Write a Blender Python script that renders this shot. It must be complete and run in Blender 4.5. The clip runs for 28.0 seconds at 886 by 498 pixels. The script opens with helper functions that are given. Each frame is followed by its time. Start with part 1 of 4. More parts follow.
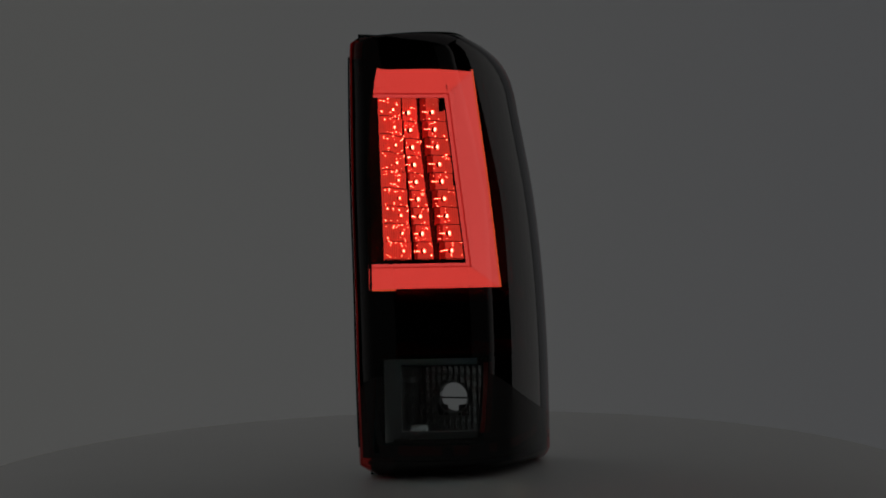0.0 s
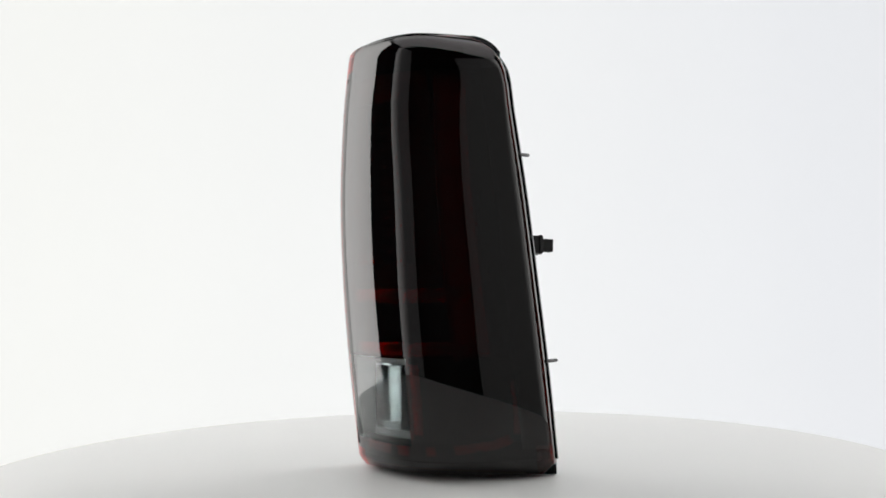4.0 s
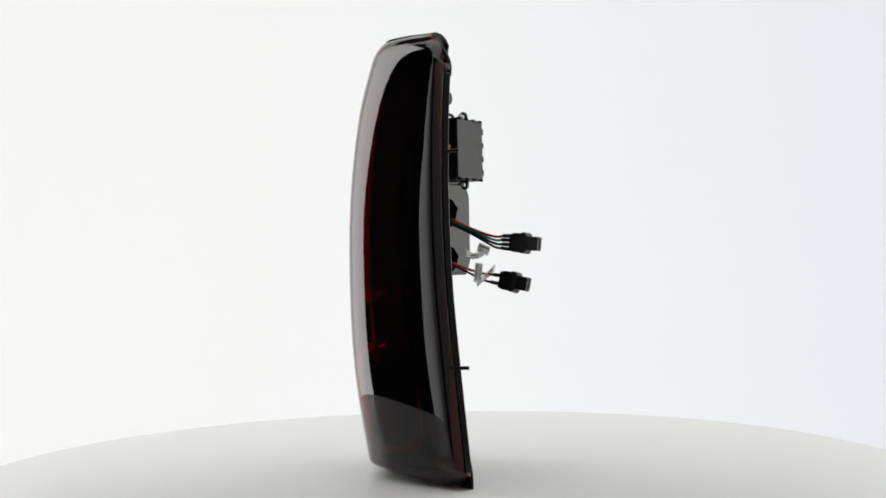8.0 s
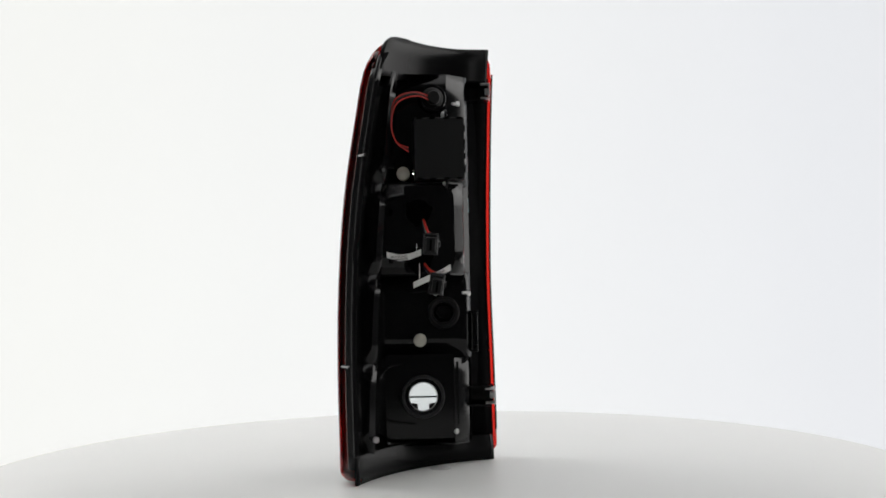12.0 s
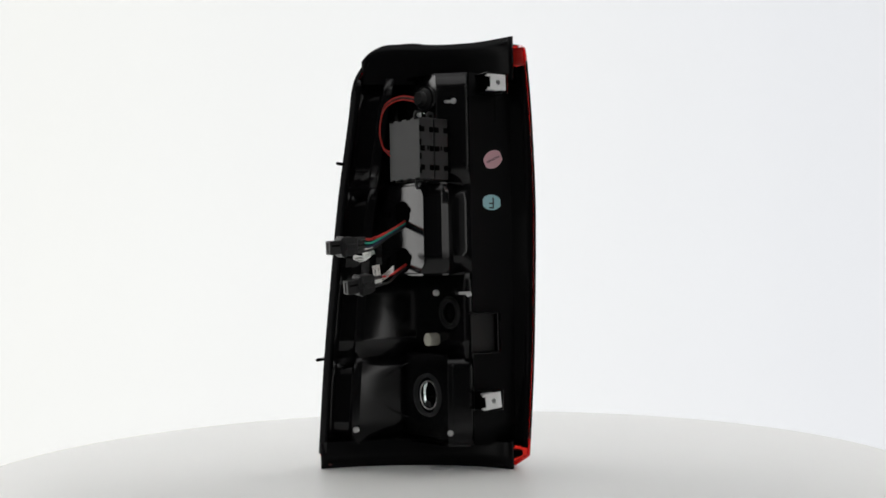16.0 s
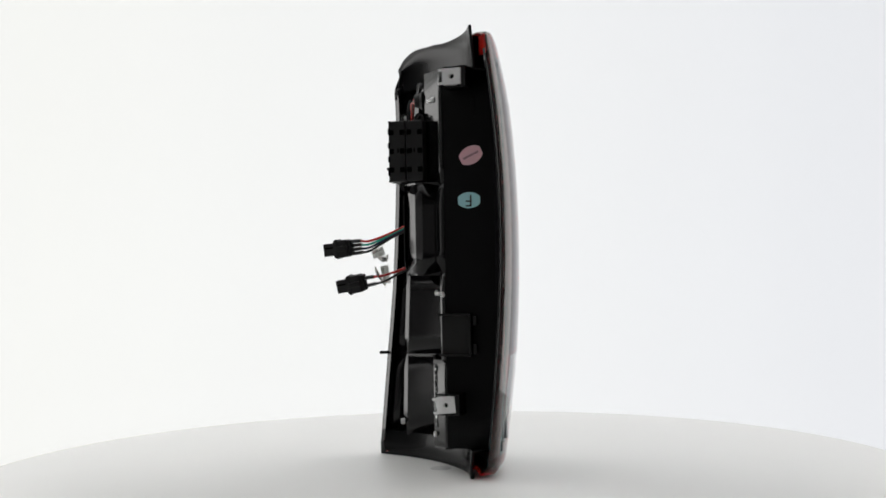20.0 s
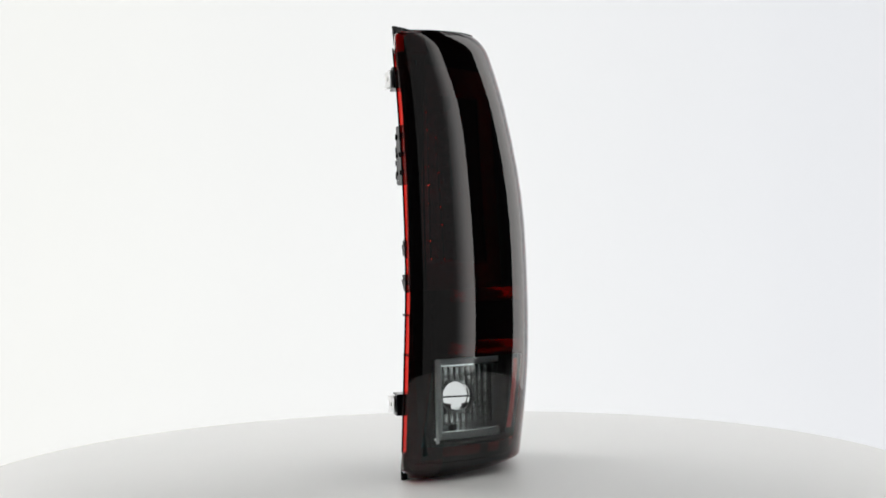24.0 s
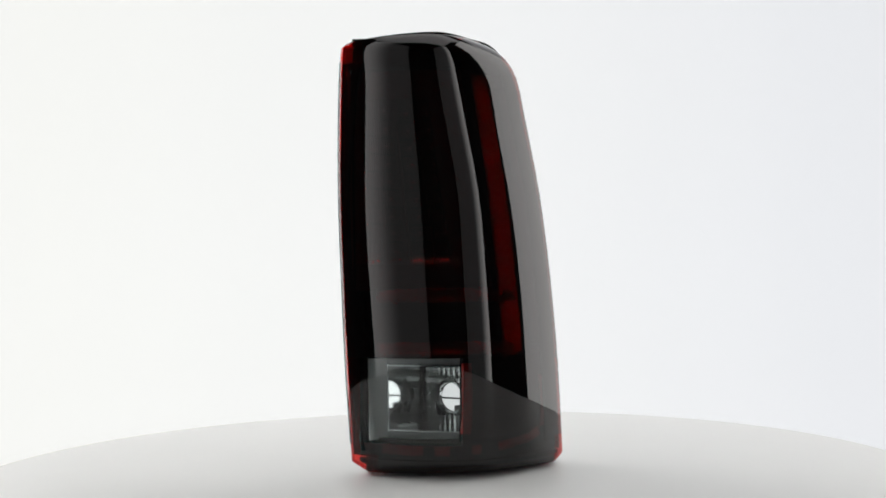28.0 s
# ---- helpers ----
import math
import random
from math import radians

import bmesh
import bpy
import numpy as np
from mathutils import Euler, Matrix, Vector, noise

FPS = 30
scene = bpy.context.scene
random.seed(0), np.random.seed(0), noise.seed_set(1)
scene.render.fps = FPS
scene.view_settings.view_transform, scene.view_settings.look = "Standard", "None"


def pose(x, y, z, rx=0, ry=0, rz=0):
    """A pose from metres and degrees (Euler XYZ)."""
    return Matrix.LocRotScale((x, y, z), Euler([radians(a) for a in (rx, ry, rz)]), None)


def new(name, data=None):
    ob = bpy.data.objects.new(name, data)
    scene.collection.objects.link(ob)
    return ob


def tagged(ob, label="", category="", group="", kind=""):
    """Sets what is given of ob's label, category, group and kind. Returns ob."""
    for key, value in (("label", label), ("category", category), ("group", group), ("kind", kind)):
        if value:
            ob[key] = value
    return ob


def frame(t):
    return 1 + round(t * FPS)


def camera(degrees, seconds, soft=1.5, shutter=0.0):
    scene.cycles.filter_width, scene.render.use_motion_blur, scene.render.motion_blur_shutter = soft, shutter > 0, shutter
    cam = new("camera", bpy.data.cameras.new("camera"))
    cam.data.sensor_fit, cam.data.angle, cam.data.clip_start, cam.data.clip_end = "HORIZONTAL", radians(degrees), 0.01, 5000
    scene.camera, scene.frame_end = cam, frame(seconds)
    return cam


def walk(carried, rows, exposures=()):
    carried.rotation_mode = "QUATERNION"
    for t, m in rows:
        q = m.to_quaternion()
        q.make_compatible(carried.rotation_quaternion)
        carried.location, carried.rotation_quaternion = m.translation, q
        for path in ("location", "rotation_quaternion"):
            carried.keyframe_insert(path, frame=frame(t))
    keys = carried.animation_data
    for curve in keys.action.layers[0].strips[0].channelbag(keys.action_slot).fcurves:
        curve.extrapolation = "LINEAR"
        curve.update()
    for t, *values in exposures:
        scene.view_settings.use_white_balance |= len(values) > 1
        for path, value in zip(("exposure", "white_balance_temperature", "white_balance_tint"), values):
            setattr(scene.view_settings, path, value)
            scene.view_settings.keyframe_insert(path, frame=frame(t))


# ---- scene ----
RATE = 13.468          # degrees a second that the turntable turns
TURN0 = 30.0           # heading of the lamp at the start
END = 28.0

cam = camera(41.61, END, soft=1.7)
CAM_POSE = pose(0.0, -1.2, 0.2026, 91.069, 0, -0.3196) @ pose(0, 0, 0, 0, 0, -1.098)
walk(cam, [(0.0, CAM_POSE), (END, CAM_POSE)],
     exposures=[(0.0, -3.70), (0.5, -2.95), (1.0, -2.28), (1.5, -1.75), (2.0, -1.28), (2.5, -0.81),
                (3.0, -0.46), (3.5, -0.1), (4.0, 0.0), (END, 0.0)])

# ---- light ----
world = bpy.data.worlds.new("studio_dark")
world.use_nodes = True
world.node_tree.nodes["Background"].inputs[0].default_value = (0.9, 0.95, 1.0, 1)
world.node_tree.nodes["Background"].inputs[1].default_value = 0.05
scene.world = world


# ---- materials ----
def mat(name, color=(0.5, 0.5, 0.5), rough=0.5, metal=0.0, bump=0.0, scale=60.0, vary=0.08, spec=0.5):
    """A principled surface with colour and relief varied at two scales."""
    m = bpy.data.materials.new(name)
    m.use_nodes = True
    nt = m.node_tree
    b = nt.nodes["Principled BSDF"]
    b.inputs["Roughness"].default_value, b.inputs["Metallic"].default_value = rough, metal
    b.inputs["Specular IOR Level"].default_value = spec
    tc = nt.nodes.new("ShaderNodeTexCoord")
    n1, n2 = nt.nodes.new("ShaderNodeTexNoise"), nt.nodes.new("ShaderNodeTexNoise")
    n1.inputs["Scale"].default_value, n2.inputs["Scale"].default_value = scale, scale * 12
    n1.inputs["Detail"].default_value = 4
    for n in (n1, n2):
        nt.links.new(tc.outputs["Object"], n.inputs["Vector"])
    mix = nt.nodes.new("ShaderNodeMix")
    mix.data_type = "RGBA"
    mix.inputs[6].default_value = (*[c * (1 - vary) for c in color], 1)
    mix.inputs[7].default_value = (*[min(1, c * (1 + vary)) for c in color], 1)
    nt.links.new(n1.outputs["Fac"], mix.inputs[0])
    nt.links.new(mix.outputs[2], b.inputs["Base Color"])
    rr = nt.nodes.new("ShaderNodeMapRange")
    rr.inputs[3].default_value, rr.inputs[4].default_value = rough * 0.85, min(1, rough * 1.2)
    nt.links.new(n1.outputs["Fac"], rr.inputs[0])
    nt.links.new(rr.outputs[0], b.inputs["Roughness"])
    if bump:
        bp = nt.nodes.new("ShaderNodeBump")
        bp.inputs["Strength"].default_value, bp.inputs["Distance"].default_value = bump, 0.0006
        nt.links.new(n2.outputs["Fac"], bp.inputs["Height"])
        nt.links.new(bp.outputs[0], b.inputs["Normal"])
    return m


def tinted(name, color, gloss=1.0, rough=0.02, ior=1.5):
    """Clear tinted plastic: light passes straight, the skin mirrors by Fresnel."""
    m = bpy.data.materials.new(name)
    m.use_nodes = True
    nt = m.node_tree
    nt.nodes.remove(nt.nodes["Principled BSDF"])
    out = nt.nodes["Material Output"]
    t, g, mx, lw, pw, mu = (nt.nodes.new(k) for k in ("ShaderNodeBsdfTransparent", "ShaderNodeBsdfGlossy", "ShaderNodeMixShader", "ShaderNodeLayerWeight", "ShaderNodeMath", "ShaderNodeMath"))
    t.inputs[0].default_value = (*color, 1)
    g.inputs["Color"].default_value, g.inputs["Roughness"].default_value = (gloss, gloss, gloss, 1), rough
    lw.inputs[0].default_value = 0.5
    pw.operation, pw.inputs[1].default_value = "POWER", 5.0
    f0 = ((ior - 1) / (ior + 1)) ** 2
    mu.operation, mu.inputs[1].default_value, mu.inputs[2].default_value = "MULTIPLY_ADD", 1 - f0, f0
    nt.links.new(lw.outputs["Facing"], pw.inputs[0])
    nt.links.new(pw.outputs[0], mu.inputs[0])
    nt.links.new(mu.outputs[0], mx.inputs[0])
    nt.links.new(t.outputs[0], mx.inputs[1])
    nt.links.new(g.outputs[0], mx.inputs[2])
    nt.links.new(mx.outputs[0], out.inputs[0])
    return m, nt, t


def lens_material():
    """Smoked red lens with a clear smoked field in front of the reversing lamp."""
    m, nt, t = tinted("smoked_red_lens", (0.2, 0.0095, 0.007), ior=1.52)
    tc, sep = nt.nodes.new("ShaderNodeTexCoord"), nt.nodes.new("ShaderNodeSeparateXYZ")
    nt.links.new(tc.outputs["Object"], sep.inputs[0])

    def inside(socket, lo, hi):
        a, b, c = (nt.nodes.new("ShaderNodeMath") for _ in range(3))
        a.operation, b.operation, c.operation = "GREATER_THAN", "LESS_THAN", "MULTIPLY"
        a.inputs[1].default_value, b.inputs[1].default_value = lo, hi
        nt.links.new(socket, a.inputs[0])
        nt.links.new(socket, b.inputs[0])
        nt.links.new(a.outputs[0], c.inputs[0])
        nt.links.new(b.outputs[0], c.inputs[1])
        return c.outputs[0]
    def both(a, b):
        n = nt.nodes.new("ShaderNodeMath")
        n.operation = "MULTIPLY"
        nt.links.new(a, n.inputs[0])
        nt.links.new(b, n.inputs[1])
        return n.outputs[0]

    def coat(under, over, where):
        mix = nt.nodes.new("ShaderNodeMix")
        mix.data_type = "RGBA"
        mix.inputs[7].default_value = (*over, 1)
        if isinstance(under, tuple):
            mix.inputs[6].default_value = (*under, 1)
        else:
            nt.links.new(under, mix.inputs[6])
        nt.links.new(where, mix.inputs[0])
        return mix.outputs[2]
    x, y, z = sep.outputs
    plain = (0.7, 0.03, 0.02)
    tint = coat((0.2, 0.0095, 0.007), plain, inside(y, -0.0165, 0.1))
    tint = coat(tint, plain, both(inside(x, -0.2, -0.078), inside(z, 0.410, 0.5)))
    tint = coat(tint, plain, both(inside(x, -0.2, -0.070), inside(z, -0.1, 0.022)))
    tint = coat(tint, plain, both(inside(x, 0.114, 0.3), inside(z, -0.1, 0.032)))
    tint = coat(tint, (0.74, 0.77, 0.77), both(inside(x, -0.086, 0.004), inside(z, 0.034, 0.119)))
    nt.links.new(tint, t.inputs[0])
    return m


def glow(name, color, strength, off, half=1.5):
    """Plastic that shines on the front half of its round section and is plain on the rest."""
    m = mat(name, off, 0.35)
    nt = m.node_tree
    b = nt.nodes["Principled BSDF"]
    tc, sep, at, ab, lt, mu = (nt.nodes.new(k) for k in ("ShaderNodeTexCoord", "ShaderNodeSeparateXYZ", "ShaderNodeMath", "ShaderNodeMath", "ShaderNodeMath", "ShaderNodeMath"))
    nt.links.new(tc.outputs["Object"], sep.inputs[0])
    ng = nt.nodes.new("ShaderNodeMath")
    ng.operation, ng.inputs[1].default_value = "MULTIPLY", -1.0
    nt.links.new(sep.outputs[1], ng.inputs[0])
    at.operation = "ARCTAN2"
    nt.links.new(sep.outputs[0], at.inputs[0])
    nt.links.new(ng.outputs[0], at.inputs[1])
    ab.operation = "ABSOLUTE"
    nt.links.new(at.outputs[0], ab.inputs[0])
    lt.operation, lt.inputs[1].default_value = "LESS_THAN", half
    nt.links.new(ab.outputs[0], lt.inputs[0])
    mu.operation, mu.inputs[1].default_value = "MULTIPLY", strength
    nt.links.new(lt.outputs[0], mu.inputs[0])
    b.inputs["Emission Color"].default_value = (*color, 1)
    nt.links.new(mu.outputs[0], b.inputs["Emission Strength"])
    return m


def graded(name, color, strength, off):
    """A dome that shines most on its front and fades round to a dark back."""
    m = mat(name, off, 0.35)
    nt = m.node_tree
    b = nt.nodes["Principled BSDF"]
    tc, sep, ng, at, ab, mr, pw, mu = (nt.nodes.new(k) for k in ("ShaderNodeTexCoord", "ShaderNodeSeparateXYZ", "ShaderNodeMath", "ShaderNodeMath", "ShaderNodeMath", "ShaderNodeMapRange", "ShaderNodeMath", "ShaderNodeMath"))
    ng.operation, at.operation, ab.operation, pw.operation, mu.operation = "MULTIPLY", "ARCTAN2", "ABSOLUTE", "POWER", "MULTIPLY"
    ng.inputs[1].default_value, pw.inputs[1].default_value, mu.inputs[1].default_value = -1.0, 4.0, strength
    for i, v in enumerate((0.0, 2.3, 1.0, 0.0)):
        mr.inputs[1 + i].default_value = v
    nt.links.new(tc.outputs["Object"], sep.inputs[0])
    nt.links.new(sep.outputs[1], ng.inputs[0])
    nt.links.new(sep.outputs[0], at.inputs[0])
    nt.links.new(ng.outputs[0], at.inputs[1])
    for a, c in ((at, ab), (ab, mr), (mr, pw), (pw, mu)):
        nt.links.new(a.outputs[0], c.inputs[0])
    b.inputs["Emission Color"].default_value = (*color, 1)
    nt.links.new(mu.outputs[0], b.inputs["Emission Strength"])
    return m


def backdrop_material():
    m = bpy.data.materials.new("self_glowing_white_sweep")
    m.use_nodes = True
    nt = m.node_tree
    b = nt.nodes["Principled BSDF"]
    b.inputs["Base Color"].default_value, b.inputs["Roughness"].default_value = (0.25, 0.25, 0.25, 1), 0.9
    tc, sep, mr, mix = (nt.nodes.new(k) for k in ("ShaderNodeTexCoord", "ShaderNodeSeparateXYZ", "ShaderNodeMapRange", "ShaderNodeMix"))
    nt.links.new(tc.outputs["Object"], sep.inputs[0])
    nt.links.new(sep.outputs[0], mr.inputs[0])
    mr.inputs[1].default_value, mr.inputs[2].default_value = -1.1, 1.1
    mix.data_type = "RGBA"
    # The paper's brightness is its own glow, dimmer and cooler towards +x.
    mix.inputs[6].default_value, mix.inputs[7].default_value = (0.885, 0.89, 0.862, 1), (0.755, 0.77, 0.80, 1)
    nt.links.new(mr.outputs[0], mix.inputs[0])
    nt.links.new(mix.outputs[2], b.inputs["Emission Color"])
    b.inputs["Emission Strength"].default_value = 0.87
    return m


def paper_material():
    """Thin white paper that lets light through."""
    m = mat("white_paper_label", (0.9, 0.9, 0.89), 0.6)
    nt = m.node_tree
    tr, mx = nt.nodes.new("ShaderNodeBsdfTranslucent"), nt.nodes.new("ShaderNodeMixShader")
    tr.inputs[0].default_value, mx.inputs[0].default_value = (0.88, 0.88, 0.86, 1), 0.5
    nt.links.new(nt.nodes["Principled BSDF"].outputs[0], mx.inputs[1])
    nt.links.new(tr.outputs[0], mx.inputs[2])
    nt.links.new(mx.outputs[0], nt.nodes["Material Output"].inputs[0])
    return m


BLACK = mat("black_moulded_plastic", (0.005, 0.005, 0.0055), 0.13, bump=0.02, spec=0.27)
DULL = mat("dull_black_plastic", (0.005, 0.005, 0.0055), 0.2, bump=0.03, spec=0.08)
PANEL = mat("satin_black_panel", (0.006, 0.006, 0.0065), 0.35, bump=0.05, spec=0.05)
MATTE = mat("matte_black_plastic", (0.02, 0.02, 0.021), 0.5, bump=0.1)
BEZEL = mat("satin_black_bezel", (0.005, 0.005, 0.0055), 0.6, spec=0.04)
BOXMAT = mat("grained_black_box_plastic", (0.009, 0.009, 0.0095), 0.45, bump=0.25, spec=0.3)
LENS = lens_material()
CLEAR = tinted("clear_lens_inside", (1, 1, 1), gloss=0.1, ior=1.5)[0]
CHROME = mat("smoky_chrome", (0.48, 0.51, 0.51), 0.09, 1.0)
CONN = mat("black_connector_plastic", (0.007, 0.007, 0.0075), 0.4, bump=0.15, spec=0.25)
# Near-black without gloss, put in for the shade inside slots and openings.
SLOT_SHADE = mat("slot_shade_black", (0.002, 0.002, 0.002), 0.9, spec=0.0)
SILVER = mat("zinc_plated_steel", (0.72, 0.72, 0.72), 0.42, 0.15, bump=0.1)
IVORY = mat("ivory_nylon", (0.62, 0.6, 0.52), 0.5)
GREY = mat("pale_grey_plastic", (0.5, 0.5, 0.5), 0.45)
REDREF = mat("red_reflector_foil", (0.3, 0.04, 0.035), 0.12, 1.0)
FLUTE = mat("bright_silver_flutes", (0.85, 0.87, 0.87), 0.13, 1.0)
REDDARK = mat("metallised_red_cells", (0.12, 0.018, 0.014), 0.3, 0.1)
GUIDES = {k: glow("red_light_guide_" + k, c, p, (0.1, 0.014, 0.012)) for k, c, p in (
    ("face", (1.0, 2.2, 2.6), 36.0), ("level", (1.0, 1.6, 1.7), 40.0), ("rim", (1.0, 2.2, 1.0), 39.0),
    ("lip", (1.0, 1.8, 2.1), 37.0), ("groove", (1.0, 0.9, 1.0), 23.0))}
# Reflected diode light is put into the flutes as glow, fainter in the second.
CELL = glow("self_glowing_red_flute", (1.0, 1.25, 1.05), 33.0, (0.1, 0.016, 0.013))
CELLDIM = glow("faintly_glowing_flute", (1.0, 0.5, 0.4), 11.0, (0.09, 0.014, 0.011))
DIODE = graded("diode_dome", (1.0, 0.95, 0.75), 3400.0, (0.3, 0.14, 0.12))
# Glow of the small beads added as glints of the reflector facets.
GLINT = glow("glint_bead_glow", (1.0, 0.95, 0.75), 3400.0, (0.3, 0.14, 0.12))
WHITE = mat("white_turntable_laminate", (0.67, 0.67, 0.66), 0.42, bump=0.03, scale=9, vary=0.02)
RUBBER = mat("black_rubber", (0.006, 0.006, 0.006), 0.55, bump=0.1, spec=0.3)
PAPER = paper_material()
INK = mat("black_print", (0.03, 0.03, 0.03), 0.6)
FAINT = mat("faint_print", (0.2, 0.1, 0.12), 0.6)
PINK = mat("pink_sticker", (0.75, 0.45, 0.5), 0.5)
TEAL = mat("pale_teal_sticker", (0.36, 0.66, 0.7), 0.5)
WIRE = {k: mat(k + "_wire", c, 0.4) for k, c in dict(red=(0.6, 0.03, 0.025), green=(0.03, 0.42, 0.31), black=(0.015, 0.015, 0.016), blue=(0.012, 0.018, 0.06)).items()}
DARKWALL = mat("dark_studio_wall", (0.09, 0.09, 0.093), 0.9, bump=0.1, scale=5)
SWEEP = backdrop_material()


# ---- mesh helpers ----
def part(name, bm, material, parent, label=""):
    me = bpy.data.meshes.new(name)
    bmesh.ops.recalc_face_normals(bm, faces=bm.faces[:])
    bm.to_mesh(me)
    bm.free()
    for m in (material if isinstance(material, (list, tuple)) else [material]):
        me.materials.append(m)
    ob = new(name, me)
    ob.parent = parent
    if label:
        ob["label"] = label
    return ob


def smooth(ob, angle=35):
    ob.data.shade_smooth()
    ob.data.set_sharp_from_angle(angle=radians(angle))
    return ob


def bevel(bm, w, seg=2):
    bmesh.ops.bevel(bm, geom=bm.edges[:], offset=w, segments=seg, affect="EDGES", profile=0.5)
    return bm


def box(size, m=None, w=0.0, seg=2, bm=None):
    b = bmesh.new()
    bmesh.ops.create_cube(b, size=1.0, matrix=Matrix.Diagonal((*size, 1)))
    if w:
        bevel(b, w, seg)
    if m is not None:
        b.transform(m)
    if bm is None:
        return b
    me = bpy.data.meshes.new("tmp")
    b.to_mesh(me)
    b.free()
    bm.from_mesh(me)
    bpy.data.meshes.remove(me)
    return bm


def spin(profile, n=24, m=None):
    """A turned solid from (radius, height) pairs along local z."""
    b = bmesh.new()
    rings = []
    for r, z in profile:
        if r < 1e-6:
            rings.append([b.verts.new((0, 0, z))])
        else:
            rings.append([b.verts.new((r * math.cos(2 * math.pi * i / n), r * math.sin(2 * math.pi * i / n), z)) for i in range(n)])
    for a, c in zip(rings, rings[1:]):
        for i in range(n):
            j = (i + 1) % n
            if len(a) == 1 and len(c) > 1:
                b.faces.new((a[0], c[i], c[j]))
            elif len(c) == 1 and len(a) > 1:
                b.faces.new((a[i], a[j], c[0]))
            elif len(a) > 1:
                b.faces.new((a[i], a[j], c[j], c[i]))
    if m is not None:
        b.transform(m)
    return b


def sheet(rows, thick=0.0):
    """A lofted sheet through rows of equally many points, given a thickness."""
    b = bmesh.new()
    vs = [[b.verts.new(p) for p in r] for r in rows]
    for a, c in zip(vs, vs[1:]):
        for i in range(len(a) - 1):
            q = [a[i], a[i + 1], c[i + 1], c[i]]
            if len({tuple(v.co) for v in q}) == 4:
                b.faces.new(q)
    return b


def tube(points, r, n=8):
    """A round cable through points, smoothed as a Catmull-Rom curve."""
    pts = [Vector(p) for p in points]
    ext = [2 * pts[0] - pts[1]] + pts + [2 * pts[-1] - pts[-2]]
    line = []
    for i in range(1, len(ext) - 2):
        p0, p1, p2, p3 = ext[i - 1:i + 3]
        for k in range(6):
            t = k / 6
            line.append(0.5 * ((2 * p1) + (p2 - p0) * t + (2 * p0 - 5 * p1 + 4 * p2 - p3) * t * t + (3 * p1 - p0 - 3 * p2 + p3) * t ** 3))
    line.append(pts[-1])
    b = bmesh.new()
    rings = []
    for i, p in enumerate(line):
        d = (line[min(i + 1, len(line) - 1)] - line[max(i - 1, 0)]).normalized()
        u = d.orthogonal().normalized()
        if rings:
            u = (last - d * last.dot(d)).normalized()
        last, v = u, d.cross(u)
        rings.append([b.verts.new(p + r * (math.cos(2 * math.pi * k / n) * u + math.sin(2 * math.pi * k / n) * v)) for k in range(n)])
    for a, c in zip(rings, rings[1:]):
        for k in range(n):
            b.faces.new((a[k], a[(k + 1) % n], c[(k + 1) % n], c[k]))
    b.faces.new(rings[0])
    b.faces.new(rings[-1])
    return b


def plate(points, thick):
    b = bmesh.new()
    lo = [b.verts.new((x, y, 0)) for x, y in points]
    hi = [b.verts.new((x, y, thick)) for x, y in points]
    b.faces.new(lo[::-1])
    b.faces.new(hi)
    n = len(points)
    for i in range(n):
        b.faces.new((lo[i], lo[(i + 1) % n], hi[(i + 1) % n], hi[i]))
    return b


def basis(origin, ux, uy):
    """A pose with its local x along ux and its local y near uy."""
    x = Vector(ux).normalized()
    z = x.cross(Vector(uy)).normalized()
    y = z.cross(x)
    return Matrix((( x[0], y[0], z[0], origin[0]), (x[1], y[1], z[1], origin[1]), (x[2], y[2], z[2], origin[2]), (0, 0, 0, 1)))


def ramp(table, z):
    """Smooth interpolation in a short table of (z, value)."""
    zs = [a for a, _ in table]
    vs = [b for _, b in table]
    if z <= zs[0]:
        return vs[0]
    if z >= zs[-1]:
        return vs[-1]
    i = max(k for k in range(len(zs) - 1) if zs[k] <= z)
    def slope(k):
        if 0 < k < len(zs) - 1:
            return (vs[k + 1] - vs[k - 1]) / (zs[k + 1] - zs[k - 1])
        k = min(max(k, 0), len(zs) - 2)
        return (vs[k + 1] - vs[k]) / (zs[k + 1] - zs[k])
    h = zs[i + 1] - zs[i]
    t = (z - zs[i]) / h
    return ((2 * t ** 3 - 3 * t * t + 1) * vs[i] + (t ** 3 - 2 * t * t + t) * h * slope(i)
            + (-2 * t ** 3 + 3 * t * t) * vs[i + 1] + (t ** 3 - t * t) * h * slope(i + 1))


# ---- form of the lamp: millimetres, x from the tailgate side outwards, y to the rear of the lamp, z up ----
INNER = [(0, -91.3), (17, -92.3), (104, -97.8), (191, -101.0), (278, -102.6), (365, -100.3), (424, -96.4), (435, -94.3), (441, -91.8)]
OUTER = [(0, 127.8), (17, 126.8), (104, 121.7), (191, 114.0), (278, 104.3), (365, 90.4), (395, 85.8), (412, 79), (425, 68), (434, 54), (439, 40), (441, 26)]
BACK = [(0, 1.5), (17, 1), (104, -5.6), (191, -10.6), (278, -10.5), (365, -5.2), (424, 1), (441, 1.5)]
FRONT = [(0, -71), (17, -76), (104, -88.1), (191, -91.2), (278, -88.3), (365, -76), (424, -60), (441, -55)]
PEAK = [(0, 17.0), (17, 16.8), (104, 12.1), (191, 7.9), (278, 4.0), (365, -7.0), (424, -10.0), (441, -10.0)]
SIDE = 15        # depth of the flank behind the widest line

